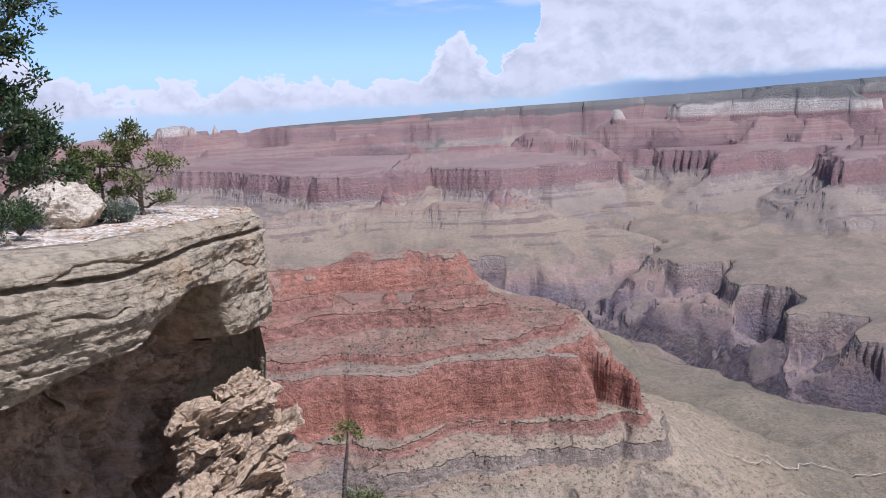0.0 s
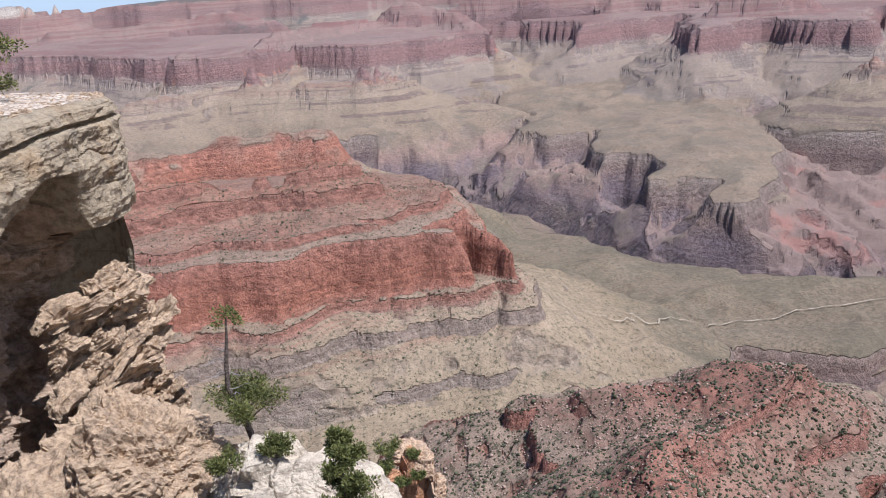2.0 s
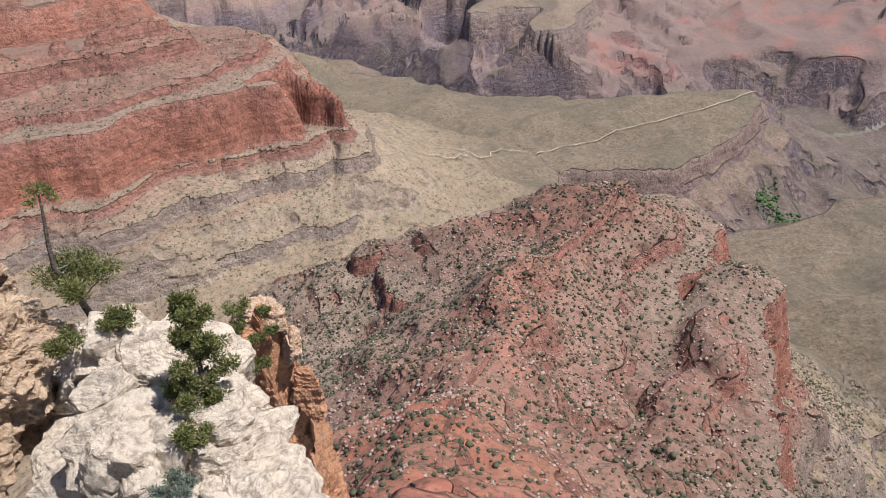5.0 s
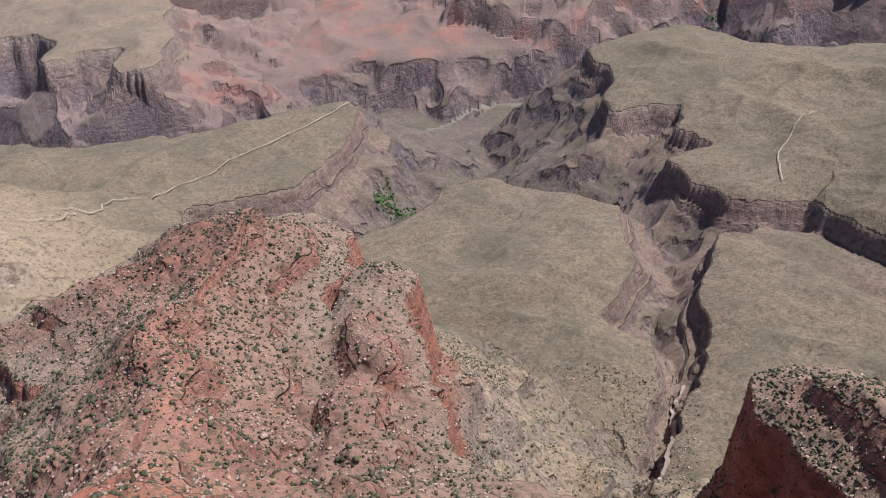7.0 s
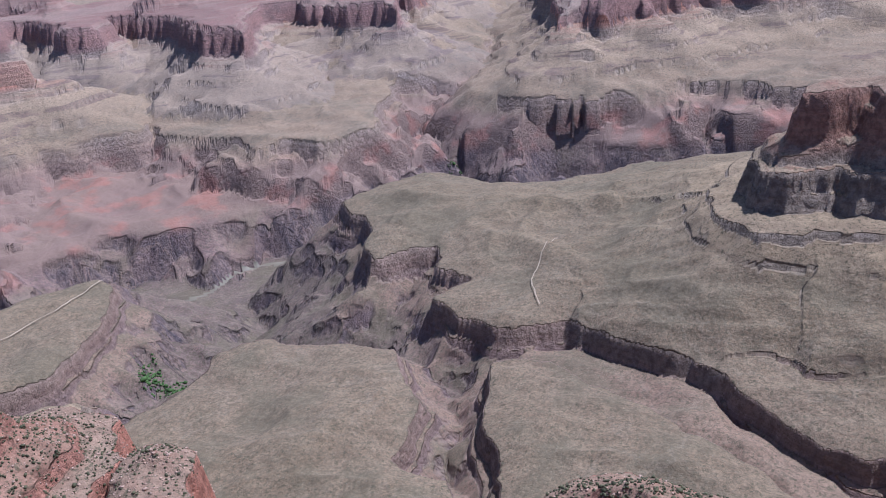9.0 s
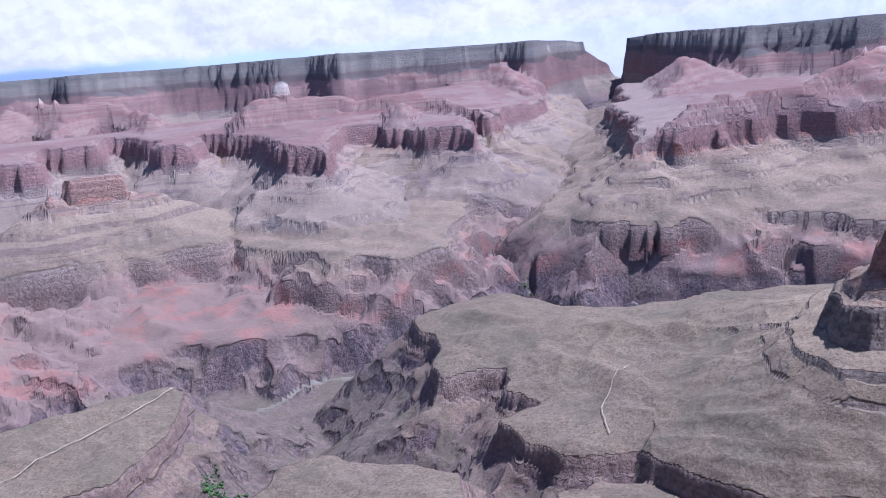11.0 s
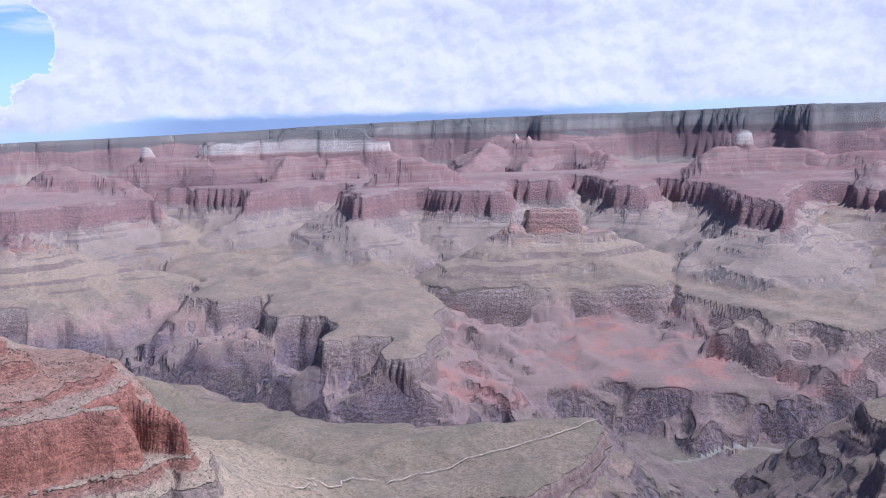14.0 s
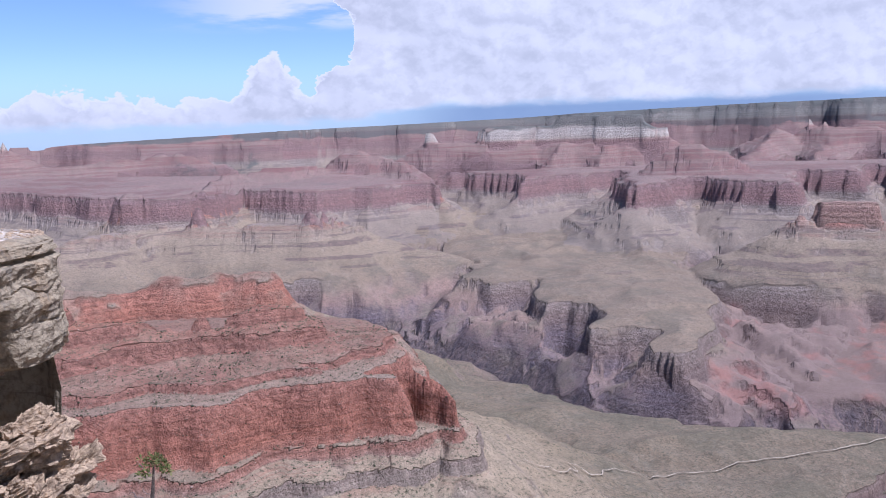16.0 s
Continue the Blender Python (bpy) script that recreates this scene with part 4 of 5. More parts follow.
    for name, a, b, mat, label in cuts:
        fs = faces[:, a:b].reshape(-1, 4)
        used = np.unique(fs)
        re = np.full(len(verts), -1)
        re[used] = np.arange(len(used))
        ob = tagged(new(name, mesh_from(name, verts[used], re[fs], mat, False)), label)
        ob.parent = root
    return P


CLIFF = overhang_cliff()


def pebbles():
    """Loose chips and stones strewn over the clifftop soil."""
    rng = np.random.default_rng(12)
    lid = CLIFF[:, 12:64]
    bm = bmesh.new()
    bmesh.ops.create_icosphere(bm, subdivisions=1, radius=1.0)
    bv, bf = np.array([v.co[:] for v in bm.verts]), np.array([[v.index for v in f.verts] for f in bm.faces])
    bm.free()
    vs, fs = [], []
    for i in range(1500):
        p = lid[rng.integers(0, lid.shape[0]), rng.integers(0, lid.shape[1])]
        size = 0.018 * math.exp(rng.normal(0.35, 0.6)) * np.array([1, rng.uniform(0.6, 1), rng.uniform(0.4, 0.8)])
        fs.append(bf + len(vs) * len(bv))
        vs.append(p + bv * (1 + 0.3 * rng.uniform(-1, 1, (len(bv), 1))) * size)
    tagged(new("gravel_stones", mesh_from("gravel_stones", np.concatenate(vs), np.concatenate(fs), MAT_RUBBLE, False)), "pale loose stones strewn over the clifftop soil", "stones", kind="stuff")


pebbles()


def rock_mesh(name, size, seed, sub, mat, rough=0.12, cuts=9, grain=0.25, octaves=5, beds=0.0, boxy=0.0):
    """A broken block of rock: a ball cut by planes and roughened."""
    rng = np.random.default_rng(seed)
    bm = bmesh.new()
    bmesh.ops.create_icosphere(bm, subdivisions=sub, radius=1.0)
    v = np.array([p.co[:] for p in bm.verts])
    f = [[q.index for q in p.verts] for p in bm.faces]
    bm.free()
    if boxy:
        v = np.sign(v) * np.abs(v) ** (1 - boxy)
        v /= np.abs(v).max()
    for _ in range(cuts):
        n = rng.normal(size=3)
        n /= np.linalg.norm(n)
        over = np.maximum(v @ n - rng.uniform(0.55, 0.85), 0)
        v -= over[:, None] * n
    nrm = v / np.linalg.norm(v, axis=1)[:, None]
    size = np.array(size, float)
    p = v * size
    q = p + rng.uniform(-50, 50, 3)
    m = size.mean()
    d = rough * m * fbm3(q, grain * m * 2.2, octaves, seed % 97, True, 0.55)
    if beds:
        d = d + beds * m * fbm3(q * np.array([0.4, 0.4, 3.0]), grain * m, 3, seed % 89)
    p = p + nrm * d[:, None]
    return mesh_from(name, p, f, mat, False)


def stone(name, centre, size, seed, sub, mat, turn=(0, 0, 0), **kw):
    ob = new(name, rock_mesh(name, size, seed, sub, mat, **kw))
    ob.matrix_world = Matrix.Translation(centre) @ Euler([radians(a) for a in turn]).to_matrix().to_4x4()
    return ob


# crumbling ledges under the overhang: slabs that dip one way, stacked
heap = tagged(new("rubble_column"), "crumbling buff limestone slabs stacked below the overhang", "rock")
heap.location = spot(-16.2, -25, 16.2)
core = stone("core", spot(-16.0, -26.5, 17.7) - heap.location, (0.95, 0.6, 1.9), 77, 6, MAT_STAINED, rough=0.15, grain=0.3)
core.parent = heap
rng = random.Random(4)
for level in range(17):
    k = level / 16
    az, edge = -18.3 - 0.4 * k, -14.2 + 2.4 * k
    while az < edge:
        s = rng.choice((0.16, 0.22, 0.3, 0.42, 0.6)) * rng.uniform(0.85, 1.15)
        r = 16.5 - 0.9 * k + 0.16 * (az + 18) + rng.uniform(-0.34, 0.22)
        ob = stone("slab", spot(az, 0, r) + Vector((0, 0, -5.35 - 3.1 * k + rng.uniform(-0.05, 0.05) + 0.10 * (az + 18) - EYE + 1.6)) - heap.location, (s, s * rng.uniform(0.6, 1.0), rng.uniform(0.07, 0.125)), 100 + level * 20 + int(10 * (az + 20)), 5, MAT_RUBBLE,
                   (rng.uniform(-12, 12), -24 + rng.uniform(-12, 12), rng.uniform(-40, 40)), rough=0.3, grain=0.3, octaves=7, beds=0.12, cuts=12, boxy=0.55)
        ob.parent = heap
        az += s * rng.uniform(2.2, 3.6)
tagged(stone("boulder", spot(-15.6, -29.5, 14.9), (1.75, 1.55, 1.9), 31, 7, MAT_RUBBLE, (8, -10, 20), rough=0.17, cuts=13, grain=0.16, octaves=8, boxy=0.2),
       "big knobbly buff limestone boulder below the cliff", "boulder")
tagged(stone("boulder", spot(-21.5, -31.5, 13.8), (1.6, 1.5, 1.5), 35, 6, MAT_RUBBLE, (0, 10, 70), rough=0.15, cuts=9, grain=0.13, octaves=7),
       "knobbly buff limestone boulder against the cliff foot", "boulder")

# white outcrop
outcrop = tagged(new("outcrop"), "white weathered limestone outcrop of jumbled blocks", "rock outcrop")
outcrop.location = spot(-5, -38, 11.5)
base = stone("bedrock", spot(-5.2, -41, 11.6) - outcrop.location, (1.75, 2.5, 2.1), 55, 7, MAT_WHITE, (0, 0, 20), rough=0.10, cuts=12, grain=0.25, octaves=7, boxy=0.2)
base.parent = outcrop
rng = random.Random(9)
for i in range(48):
    k = rng.random()
    el = -28.4 - 13.5 * k
    right = np.interp(el, [-42, -38, -32, -28], [1.9, 2.3, 0.6, -1.4])
    az = right - 0.5 - (rng.random() ** 1.3) * (7.6 if el > -33 else 9.0)
    r = np.interp(el, [-42, -36, -31, -28], [9.6, 11.0, 12.6, 13.7]) + rng.uniform(-0.2, 0.2)
    s = rng.uniform(0.3, 0.9)
    ob = stone("block", spot(az, el - 1.2 - 0.9 * s, r) - outcrop.location, (s, s * rng.uniform(0.6, 1), s * rng.uniform(0.5, 0.8)), 300 + i, 5 if s > 0.6 else 4, MAT_WHITE,
               (rng.uniform(-25, 25), rng.uniform(-25, 25), rng.uniform(0, 360)), rough=0.13, grain=0.3, cuts=10, octaves=6, boxy=0.35)
    ob.parent = outcrop

for az, el, s, seed in ((-9.3, -29.6, 0.5, 371), (-8.0, -29.2, 0.6, 372), (-6.6, -28.7, 0.55, 373), (-5.4, -28.6, 0.6, 374), (-7.4, -31.0, 0.75, 375), (-9.6, -31.5, 0.6, 376)):
    ob = stone("block", spot(az, el - 1.2, 13.7) - outcrop.location, (s, s * 0.8, s * 0.7), seed, 5, MAT_WHITE, (10, -15, seed * 37 % 360), rough=0.13, grain=0.3, cuts=10, octaves=6, boxy=0.35)
    ob.parent = outcrop

# orange fin further down
fin = tagged(new("rock_fin"), "orange sandstone fin with small shrubs on its crest", "rock fin")
fin.location = spot(4.2, -50, 45)
for k, (c, size, seed, turn, mat) in enumerate(((spot(3.4, -46.5, 46.5), (2.3, 3.2, 21.3), 61, (2, 3, 12), MAT_ORANGE), (spot(5.4, -48.5, 45.5), (1.15, 2.2, 20.5), 62, (3, 4, -10), MAT_ORANGE), (spot(1.2, -48, 45.5), (1.6, 3.0, 21.4), 64, (-3, -4, 5), MAT_ORANGE),
                                                (spot(6.0, -55, 44.5), (1.0, 2.0, 21.0), 63, (0, 6, 20), MAT_ORANGE), (spot(5.0, -31.2, 46.3), (0.9, 1.1, 0.8), 65, (0, 10, 30), MAT_KNOB), (spot(3.9, -30.7, 47.5), (1.3, 1.0, 0.7), 66, (10, 0, 70), MAT_KNOB),
                                                (spot(5.9, -33.4, 45.3), (0.6, 1.0, 1.1), 67, (0, 20, 0), MAT_KNOB), (spot(6.2, -36.6, 44.9), (0.6, 1.1, 1.8), 68, (0, 8, 50), MAT_ORANGE), (spot(2.2, -32.0, 45.8), (1.0, 0.9, 0.9), 69, (0, 0, 20), MAT_ORANGE))):
    ob = stone("pillar" if k < 4 else "block", c - fin.location, size, seed, 7 if k < 4 else 5, mat, turn, rough=0.05 if k < 4 else 0.14, cuts=11, grain=0.06 if k < 4 else 0.25, octaves=6, beds=0.02 if k < 4 else 0.08, boxy=0.35)
    ob.parent = fin

# the ledge that the lookout stands on, and the pale rock beside it
ledge = tagged(stone("lookout_ledge", Vector((-0.2, -4.2, -1.35)), (4.5, 4.9, 1.6), 81, 6, MAT_WHITE, rough=0.03, cuts=6, grain=0.2), "pale limestone ledge at the lookout", "ledge", kind="structure")
tagged(stone("boulder", Vector((3.3, -0.35, -1.95)), (0.75, 1.3, 0.75), 83, 6, MAT_WHITE, rough=0.04, cuts=6, grain=0.2), "pale rounded limestone boulder beside the lookout", "boulder")


# ---------------------------------------------------------------- plants
def leaf_mat(name, a, b):
    m, n = material(name)
    geo = n.put("ShaderNodeNewGeometry")
    k = geo.outputs["Random Per Island"]
    big = n.noise(geo.outputs["Position"], 3.0, 3.0)
    col = n.mix(n.span(n.math("ADD", n.math("MULTIPLY", k, 0.6), n.math("MULTIPLY", big, 0.6)), 0.25, 0.85), a, b)
    bsdf = n.put("ShaderNodeBsdfPrincipled", {"Base Color": col, "Roughness": 0.7, "Specular IOR Level": 0.2})
    trans = n.put("ShaderNodeBsdfTranslucent", {"Color": col})
    both = n.put("ShaderNodeMixShader", {0: 0.25, 1: bsdf.outputs[0], 2: trans.outputs[0]})
    n.put("ShaderNodeOutputMaterial", {0: both.outputs[0]})
    return m


def bark_mat(name, a, b):
    m, n = material(name)
    pos = n.put("ShaderNodeTexCoord").outputs["Object"]
    k = n.noise(pos, 22.0, 5.0, 0.7)
    finish(n, n.mix(n.span(k, 0.35, 0.65), a, b), 0.9, k, 0.6, 0.02)
    return m


MAT_JUNIPER = leaf_mat("juniper_leaf", (0.06, 0.075, 0.022), (0.19, 0.19, 0.06))
MAT_PINYON = leaf_mat("pinyon_needle", (0.025, 0.042, 0.02), (0.075, 0.10, 0.035))
MAT_SAGE = leaf_mat("sage_leaf", (0.10, 0.125, 0.085), (0.20, 0.22, 0.16))
MAT_SCRUB = leaf_mat("scrub_leaf", (0.05, 0.055, 0.03), (0.115, 0.112, 0.062))
MAT_BARK = bark_mat("rough_bark", (0.06, 0.045, 0.035), (0.16, 0.125, 0.10))
MAT_DEAD = bark_mat("weathered_wood", (0.16, 0.14, 0.125), (0.36, 0.33, 0.30))


def tube(bm, pts, radii, sides=6):
    rings = []
    for i, (p, r) in enumerate(zip(pts, radii)):
        d = (pts[min(i + 1, len(pts) - 1)] - pts[max(i - 1, 0)]).normalized()
        u = d.orthogonal().normalized()
        w = d.cross(u)
        rings.append([bm.verts.new(p + (u * math.cos(a) + w * math.sin(a)) * r) for a in (math.tau * k / sides for k in range(sides))])
    for a, b in zip(rings, rings[1:]):
        for k in range(sides):
            bm.faces.new((a[k], a[(k + 1) % sides], b[(k + 1) % sides], b[k]))
    bm.faces.new(rings[-1])


def part(name, bm, mat, parent, label=""):
    me = bpy.data.meshes.new(name)
    bm.to_mesh(me)
    bm.free()
    me.materials.append(mat)
    ob = tagged(new(name, me), label)
    ob.parent = parent
    return ob


def crooked(rng, a, b, n, wander):
    pts = []
    for i in range(n + 1):
        k = i / n
        p = a.lerp(b, k)
        if 0 < i < n:
            p = p + Vector((rng.uniform(-1, 1), rng.uniform(-1, 1), rng.uniform(-1, 1))) * wander
        pts.append(p)
    return pts


def foliage(rng, clumps, leaf, per):
    """Sprays of small leaves round each clump centre, as loose triangles."""
    vs, fs = [], []
    for c, rad in clumps:
        for _ in range(per):
            d = Vector((rng.gauss(0, 1), rng.gauss(0, 1), rng.gauss(0, 0.8)))
            d.normalize()
            p = c + d * rad * rng.random() ** 0.45
            tip = (d + Vector((rng.uniform(-.7, .7), rng.uniform(-.7, .7), rng.uniform(-0.2, 0.9)))).normalized() * leaf * rng.uniform(0.7, 1.5)
            side = tip.orthogonal().normalized()
            side.rotate(Matrix.Rotation(rng.uniform(0, math.tau), 3, tip.normalized()))
            side *= leaf * rng.uniform(0.22, 0.42)
            k = len(vs)
            vs += [p - side, p + side, p + tip + side * 0.5, p + tip - side * 0.5]
            fs.append((k, k + 1, k + 2, k + 3))
    return vs, fs


def tree(name, label, category, foot, height, spread, seed, leaves, bark=MAT_BARK, limbs=9, clumps=5, per=46, leaf=0.055, low=0.15, lean=(0, 0), clump=0.2, round_top=True):
    rng = random.Random(seed)
    root = tagged(new(name), label, category)
    root.location = foot
    top = Vector((lean[0], lean[1], height * 0.9))
    spine = crooked(rng, Vector((0, 0, -0.15)), top, 7, 0.05 * height)
    bm = bmesh.new()
    tube(bm, spine, [max(0.012, 0.035 * height * (1 - 0.85 * i / 7)) for i in range(8)], 7)
    part("trunk", bm, bark, root)
    heads = [(spine[-1], clump)]
    for i in range(limbs):
        k = low + (1 - low) * (i + rng.random() * 0.6) / limbs
        a = spine[min(6, int(k * 7))].lerp(spine[min(7, int(k * 7) + 1)], (k * 7) % 1)
        ang = i * 2.4 + rng.uniform(-0.5, 0.5)
        reach = spread * (0.55 + 0.45 * rng.random()) * (math.sin(math.pi * min(1, 0.25 + 0.7 * k)) if round_top else 1 - 0.75 * k)
        b = a + Vector((math.cos(ang) * reach, math.sin(ang) * reach, rng.uniform(0.05, 0.35) * reach + 0.06 * height))
        pts = crooked(rng, a, b, 5, 0.09 * reach)
        bm = bmesh.new()
        tube(bm, pts, [0.016 * height * (1 - 0.8 * j / 5) + 0.004 for j in range(6)], 5)
        for j in (2, 3, 4):
            e = pts[j] + Vector((rng.uniform(-1, 1), rng.uniform(-1, 1), rng.uniform(-0.2, 0.9))) * reach * 0.35
            tube(bm, crooked(rng, pts[j], e, 3, 0.03 * reach), [0.006 * height, 0.005 * height, 0.004 * height, 0.002 * height], 4)
            heads.append((e, clump * rng.uniform(0.7, 1.1)))
        part("limb", bm, bark, root)
        for j in range(clumps):
            q = pts[5 - j % 3] + Vector((rng.uniform(-1, 1), rng.uniform(-1, 1), rng.uniform(-0.5, 1))) * reach * 0.22
            heads.append((q, clump * rng.uniform(0.6, 1.25)))
    if leaves:
        vs, fs = foliage(rng, heads, leaf, per)
        ob = new("crown", mesh_from("crown", vs, fs, leaves, False))
        ob.parent = root
    return root


def shrub(name, label, foot, radius, height, seed, leaves, per=110, leaf=0.036):
    rng = random.Random(seed)
    root = tagged(new(name), label, "shrub")
    root.location = foot
    heads = []
    bm = bmesh.new()
    for i in range(9):
        a = rng.uniform(0, math.tau)
        e = Vector((math.cos(a) * radius * rng.uniform(0.3, 0.9), math.sin(a) * radius * rng.uniform(0.3, 0.9), height * rng.uniform(0.45, 0.95)))
        tube(bm, crooked(rng, Vector((0, 0, -0.05)), e, 3, 0.06 * radius), [0.016, 0.012, 0.008, 0.004], 4)
        heads += [(e, radius * 0.32), (e * 0.7, radius * 0.3)]
    part("stems", bm, MAT_BARK, root)
    vs, fs = foliage(rng, heads, leaf, per)
    ob = new("leaves", mesh_from("leaves", vs, fs, leaves, False))
    ob.parent = root
    return root


# on the orange fin
for az, el, r, size, seed in ((2.4, -30.6, 46.0, 0.9, 41), (4.3, -30.9, 46.0, 0.5, 42), (4.6, -32.2, 45.0, 0.45, 43), (3.4, -32.6, 44.6, 0.55, 44), (3.0, -34.4, 44.0, 0.8, 45), (2.2, -31.6, 45.0, 0.7, 46)):
    shrub("green_shrub", "small green shrub on the orange rock fin", spot(az, el, r), size, size * 0.9, seed, MAT_JUNIPER, per=70, leaf=0.10)
# on the clifftop
tree("pinyon_pine", "tall dark green pinyon pine with bare twigs at its edge", "tree", spot(-28.0, -4.0, 16.5), 4.6, 1.35, 3, MAT_PINYON, limbs=20, clumps=6, per=52, leaf=0.07, low=0.06, clump=0.26)
tree("pinyon_pine", "young dark pinyon pine behind the clifftop boulder", "tree", spot(-25.6, -3.2, 18.3), 1.5, 0.8, 5, MAT_PINYON, limbs=10, clumps=6, per=52, leaf=0.06, clump=0.2)
tree("juniper_tree", "gnarled green juniper growing at the cliff edge", "tree", spot(-19.6, -5.0, 18.6), 1.85, 0.95, 8, MAT_JUNIPER, limbs=11, clumps=5, per=40, leaf=0.05, clump=0.15, lean=(-0.25, 0.1))
tree("juniper_tree", "small green juniper beside the gnarled one", "tree", spot(-22.0, -4.4, 19.6), 1.25, 0.55, 9, MAT_JUNIPER, limbs=8, clumps=5, per=40, leaf=0.05, clump=0.13)
tree("juniper_tree", "low dark juniper on the clifftop", "tree", spot(-23.4, -3.6, 20.0), 0.95, 0.35, 12, MAT_JUNIPER, limbs=7, clumps=5, per=40, leaf=0.05, clump=0.12)
shrub("sage_shrub", "rounded grey-green sage shrub on the gravel", spot(-21.2, -5.7, 17.6), 0.36, 0.42, 21, MAT_SAGE, leaf=0.04)
shrub("green_shrub", "low leafy green shrub beside the sage", spot(-22.3, -5.5, 17.8), 0.42, 0.35, 22, MAT_JUNIPER)
shrub("dark_shrub", "dark tangled shrub on shaded gravel", spot(-26.8, -5.6, 15.2), 0.5, 0.5, 23, MAT_PINYON)
shrub("dark_shrub", "dark tangled shrub under the pine", spot(-28.3, -6.2, 14.6), 0.6, 0.6, 24, MAT_PINYON)
tagged(stone("boulder", spot(-24.2, -4.1, 17.4), (0.72, 0.55, 0.5), 91, 6, MAT_WHITE, (0, 10, 30), rough=0.10, cuts=14, grain=0.3, octaves=6, boxy=0.35), "pale cream boulder on the clifftop", "boulder")
# below
shrub("green_shrub", "green juniper scrub at the foot of the dead tree", spot(-7.2, -27.0, 14.1), 0.66, 0.6, 31, MAT_JUNIPER, per=330, leaf=0.036)
shrub("green_shrub", "green juniper scrub between the white blocks", spot(-5.7, -29.6, 13.0), 0.3, 0.3, 32, MAT_JUNIPER)
shrub("green_shrub", "thin green scrub among the rocks", spot(-9.0, -30.0, 13.0), 0.35, 0.25, 33, MAT_JUNIPER)
tree("juniper_tree", "upright green juniper growing out of the white rocks", "tree", spot(-1.5, -36.0, 10.9), 1.75, 0.5, 14, MAT_JUNIPER, limbs=18, clumps=9, per=60, leaf=0.038, clump=0.11, lean=(0.15, 0.5), low=0.05)
shrub("green_shrub", "low green scrub in a rock crack", spot(-2.8, -38.0, 10.3), 0.3, 0.3, 34, MAT_JUNIPER)
shrub("green_shrub", "low green scrub at the rock edge", spot(-5.2, -40.5, 9.6), 0.3, 0.22, 35, MAT_SAGE)


def dead_tree():
    rng = random.Random(7)
    root = tagged(new("dead_tree"), "slim leaning dead tree with a last green tuft", "tree")
    root.location = spot(-7.5, -27.6, 14.3)
    knots = [Vector((0.12, 0, -0.3)), Vector((-0.02, 0, 0.35)), Vector((-0.2, 0, 0.85)), Vector((-0.17, 0.02, 1.3)), Vector((-0.10, 0, 1.75)), Vector((-0.06, 0, 2.15))]
    bm = bmesh.new()
    tube(bm, knots, [0.065, 0.06, 0.05, 0.04, 0.03, 0.015], 7)
    part("trunk", bm, MAT_BARK, root)
    tips = []
    for i in range(13):
        k = rng.uniform(1.6, 4.7)
        a = knots[int(k)].lerp(knots[int(k) + 1], k % 1)
        side = rng.choice((-1, 1))
        e = a + Vector((side * rng.uniform(0.15, 0.42), rng.uniform(-0.3, 0.3), rng.uniform(-0.12, 0.25)))
        bm = bmesh.new()
        tube(bm, crooked(rng, a, e, 4, 0.04), [0.012, 0.009, 0.007, 0.005, 0.003], 4)
        part("twig", bm, MAT_DEAD, root)
    tips = [(knots[-1] + Vector((rng.uniform(-.22, .22), rng.uniform(-.15, .15), rng.uniform(-.12, .12))), 0.09) for _ in range(12)]
    vs, fs = foliage(rng, tips, 0.045, 30)
    ob = new("tuft", mesh_from("tuft", vs, fs, MAT_JUNIPER, False))
    ob.parent = root


dead_tree()


# scrub and loose rock over the red hills and slopes: far too many to count
def scatter(name, label, category, count, areas, mat, size, seed, squat, sub, lumps=False):
    rng = np.random.default_rng(seed)
    bm = bmesh.new()
    if lumps:
        bmesh.ops.create_cube(bm, size=1.5)
        bmesh.ops.triangulate(bm, faces=bm.faces[:])
    else:
        bmesh.ops.create_icosphere(bm, subdivisions=sub, radius=1.0)
    bv = np.array([v.co[:] for v in bm.verts])
    bf = np.array([[v.index for v in f.verts] for f in bm.faces])
    bm.free()
    pts = []
    for az0, az1, r0, r1, share in areas:
        n = int(count * share)
        r = np.sqrt(rng.uniform(r0 * r0, r1 * r1, n))
        x, y = pol(rng.uniform(az0, az1, n), r)
        thick = noise2(x / 90, y / 90, seed) + rng.uniform(-0.7, 0.7, n)
        pts.append(np.stack([x, y], 1)[thick > -0.25])
    p = np.concatenate(pts)
    h, who, lv, _ = ground(p[:, 0][None], p[:, 1][None])
    h = h[0]
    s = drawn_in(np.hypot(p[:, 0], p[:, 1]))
    rad = size * np.exp(rng.normal(0, 0.35, len(p)))
    vs = []
    for i in range(len(p)):
        shape = bv * (1 + 0.45 * rng.uniform(-1, 1, (len(bv), 1))) * np.array([1, 1, squat])
        vs.append((np.array([p[i, 0], p[i, 1], h[i] + 0.3 * rad[i]]) + shape * rad[i]) * s[i])
    v = np.concatenate(vs) + np.array([0, 0, EYE])
    f = np.concatenate([bf + i * len(bv) for i in range(len(p))])
    me = bpy.data.meshes.new(name)
    me.vertices.add(len(v))
    me.vertices.foreach_set("co", v.astype(np.float32).ravel())
    me.loops.add(f.size)
    me.loops.foreach_set("vertex_index", f.ravel().astype(np.int32))
    me.polygons.add(len(f))
    me.polygons.foreach_set("loop_start", np.arange(0, f.size, 3, dtype=np.int32))
    me.update(calc_edges=True)
    me.materials.append(mat)
    return tagged(new(name, me), label, category, kind="stuff")


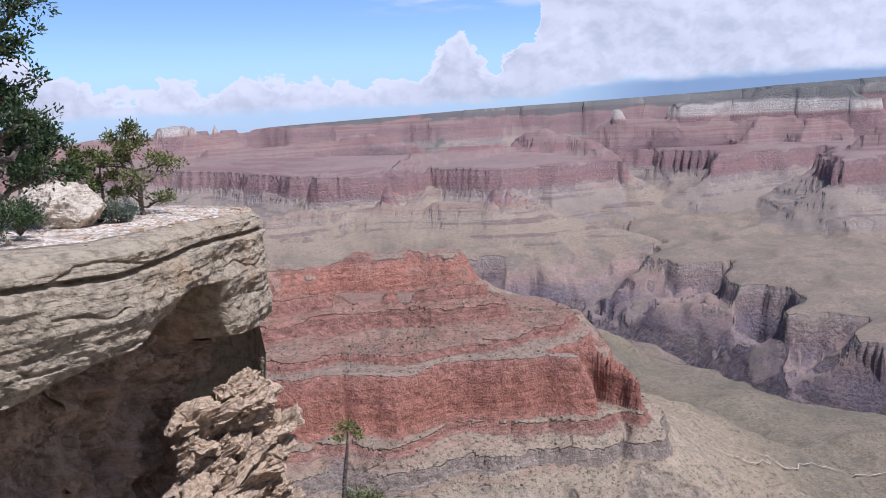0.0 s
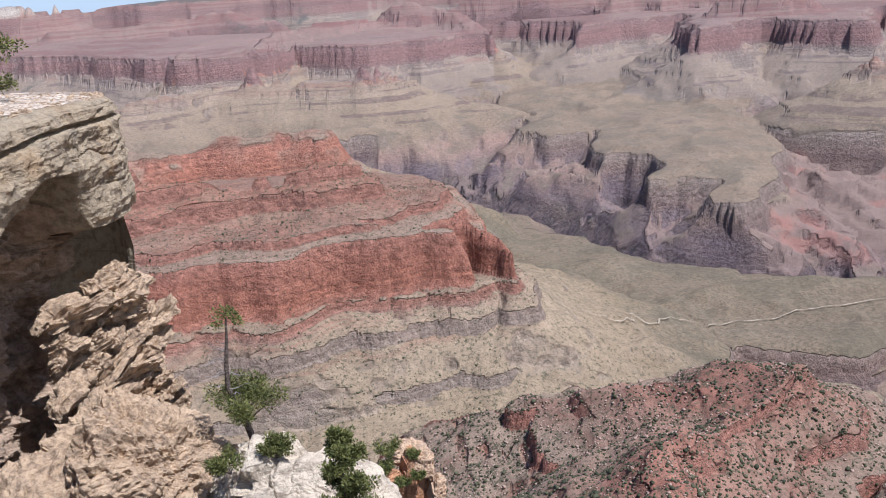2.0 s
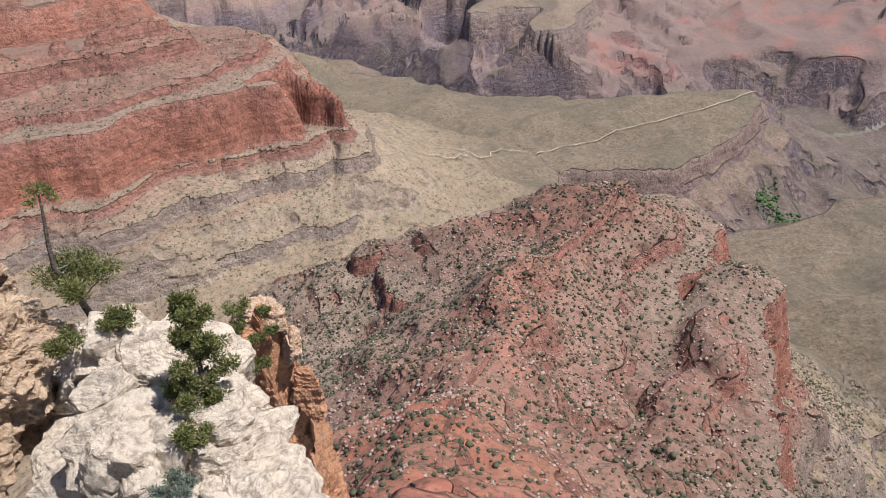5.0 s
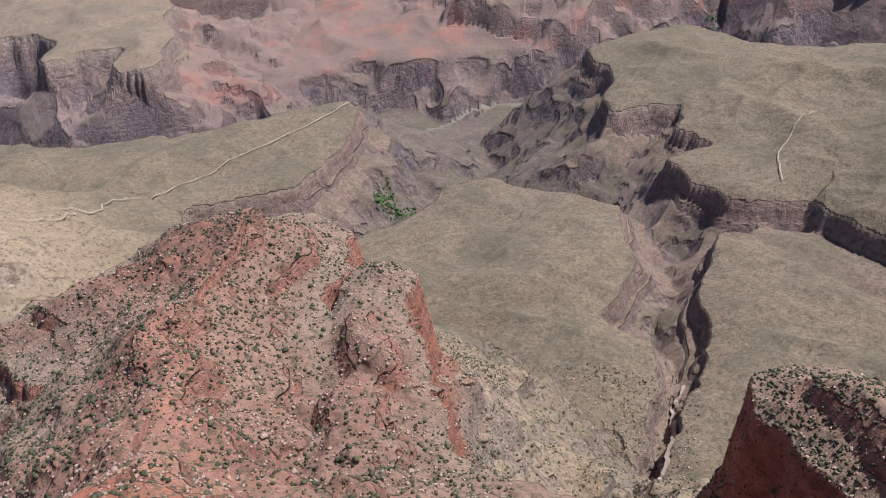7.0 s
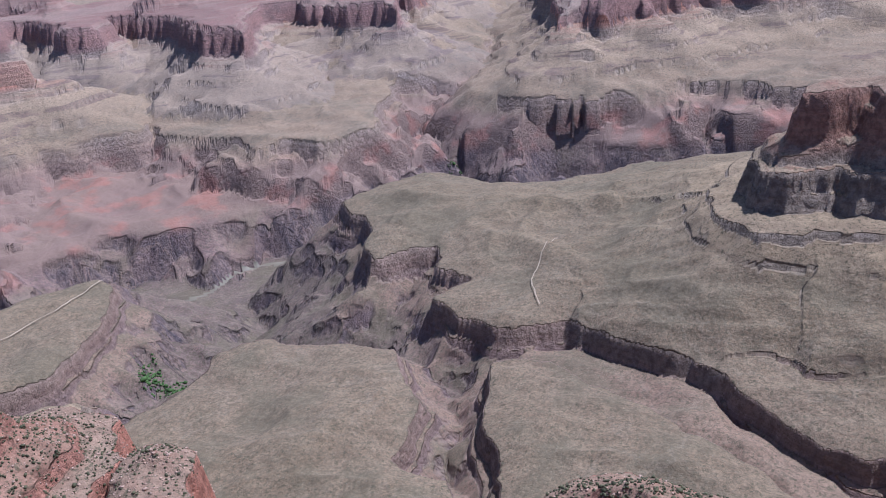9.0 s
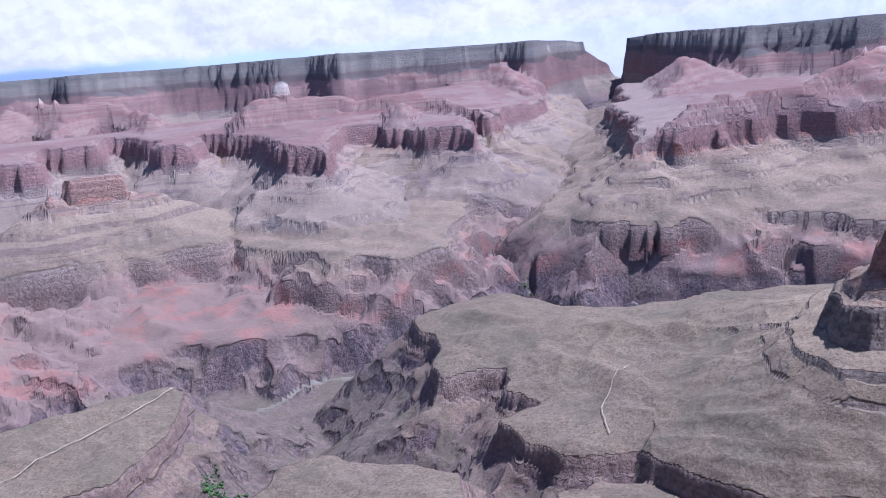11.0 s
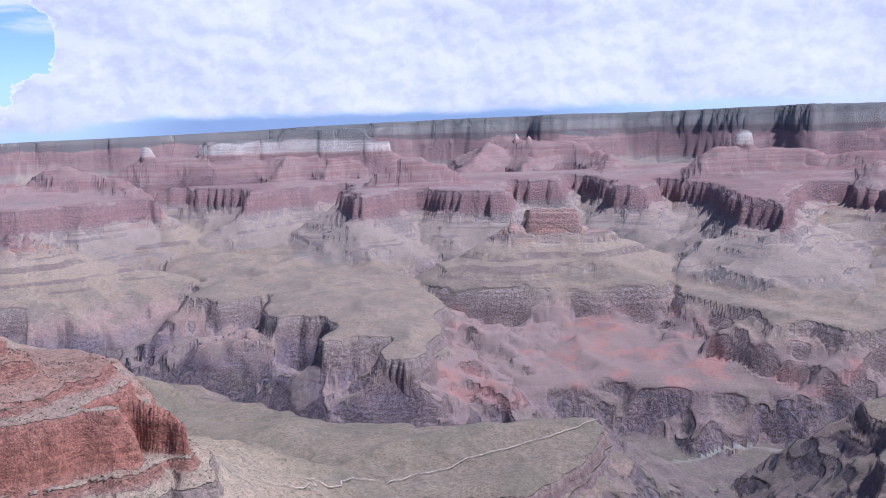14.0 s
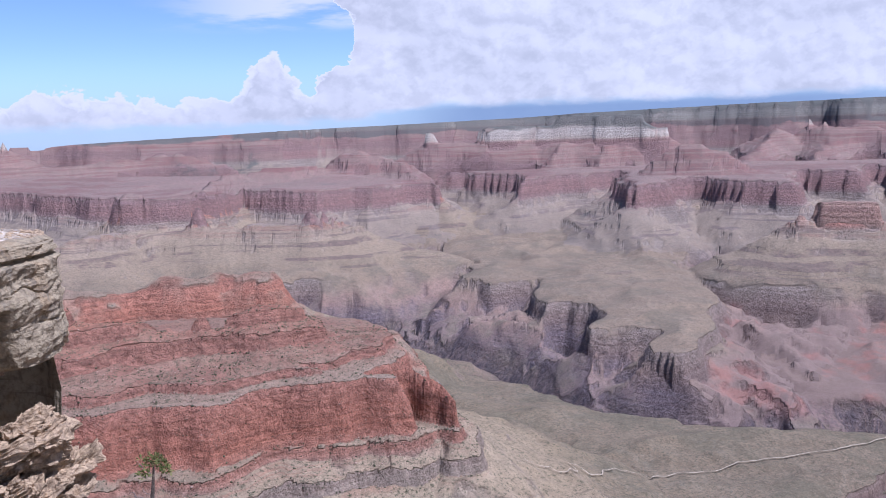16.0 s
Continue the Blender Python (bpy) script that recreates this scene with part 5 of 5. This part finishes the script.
MAT_LOOSE = stone_mat("loose_rock", (0.42, 0.30, 0.23), (0.30, 0.19, 0.14), (0.40, 0.20, 0.13), (0.30, 0.25, 0.20), 0.3)
AREAS = [(-14, 14, 1500, 2150, 0.2), (0, 50, 260, 1150, 0.62), (66, 96, 380, 760, 0.2), (40, 66, 600, 1300, 0.18)]
scatter("hill_scrub", "scattered dark green scrub over red slopes", "scrub", 36000, AREAS, MAT_SCRUB, 1.15, 5, 0.8, 1)
scatter("loose_rocks", "pale loose rocks strewn over red slopes", "rocks", 20000, AREAS, MAT_LOOSE, 0.9, 6, 0.7, 1, True)


# ---------------------------------------------------------------- paths, river, green hollow
def ribbon(name, label, category, width, points, mat, lift=7.0, kind=""):
    """A strip laid on the ground along (bearing, distance) points."""
    q = chain(points, 40 * len(points))
    q = q + np.stack([noise2(np.arange(len(q)) / 9.0, np.zeros(len(q)), 61), noise2(np.arange(len(q)) / 9.0, np.zeros(len(q)), 62)], 1) * width * 0.5
    t = np.gradient(q, axis=0)
    t /= np.linalg.norm(t, axis=1)[:, None]
    nn = np.stack([-t[:, 1], t[:, 0]], 1)
    wide = width * (0.75 + 0.35 * noise2(np.arange(len(q)) / 5.0, np.zeros(len(q)), 63))[:, None]
    sides = [q + nn * wide * k for k in (-0.5, 0.0, 0.5)]
    rows = []
    for e in sides:
        h = ground(e[:, 0][None], e[:, 1][None])[0][0]
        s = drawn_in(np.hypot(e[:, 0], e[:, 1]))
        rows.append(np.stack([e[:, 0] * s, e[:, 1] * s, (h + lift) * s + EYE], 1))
    n = len(q)
    fs = [(j * n + i, j * n + i + 1, (j + 1) * n + i + 1, (j + 1) * n + i) for j in (0, 1) for i in range(n - 1)]
    return tagged(new(name, mesh_from(name, np.concatenate(rows), fs, mat)), label, category, kind=kind)


MAT_TRAIL = plain_mat("trodden_dust", (0.31, 0.25, 0.18), (0.40, 0.325, 0.24), 0.05)
MAT_WASH = plain_mat("dry_wash_gravel", (0.25, 0.185, 0.14), (0.33, 0.25, 0.20), 0.05)
MAT_GREEN = plain_mat("cottonwood_green", (0.035, 0.07, 0.02), (0.07, 0.12, 0.04), 0.15)
ribbon("trail", "pale dusty foot trail winding over the bench", "trail", 3.6, [(41.0, 2977), (36.5, 2712), (30.7, 2520), (27.3, 2394), (24.4, 2301), (22.6, 2234), (22.6, 2165), (21.6, 2139), (20.7, 2166)], MAT_TRAIL)
ribbon("trail", "pale dusty trail with a bend below the ridge", "trail", 3.6, [(20.7, 2159), (20.2, 2132), (20.9, 2057), (20.1, 2021), (18.4, 1995), (17.2, 1966)], MAT_TRAIL)
ribbon("dry_wash", "pinkish dry wash running to the slot", "wash", 8, [(64.4, 1330), (63.6, 1240), (63.9, 1130), (63.0, 1030), (62.8, 940), (62.4, 860)], MAT_WASH)
ribbon("trail", "faint trail over the far bench", "trail", 3.6, [(70.0, 2150), (69.5, 2300), (70.6, 2500), (71.6, 2650)], MAT_TRAIL)
scatter("cottonwoods", "bright green trees in the creek hollow", "trees", 340, [(41.0, 42.6, 2350, 2560, 0.5), (42.4, 44.0, 2280, 2400, 0.2), (64.3, 65.2, 4450, 4700, 0.3)], MAT_GREEN, 3.4, 17, 0.8, 1)
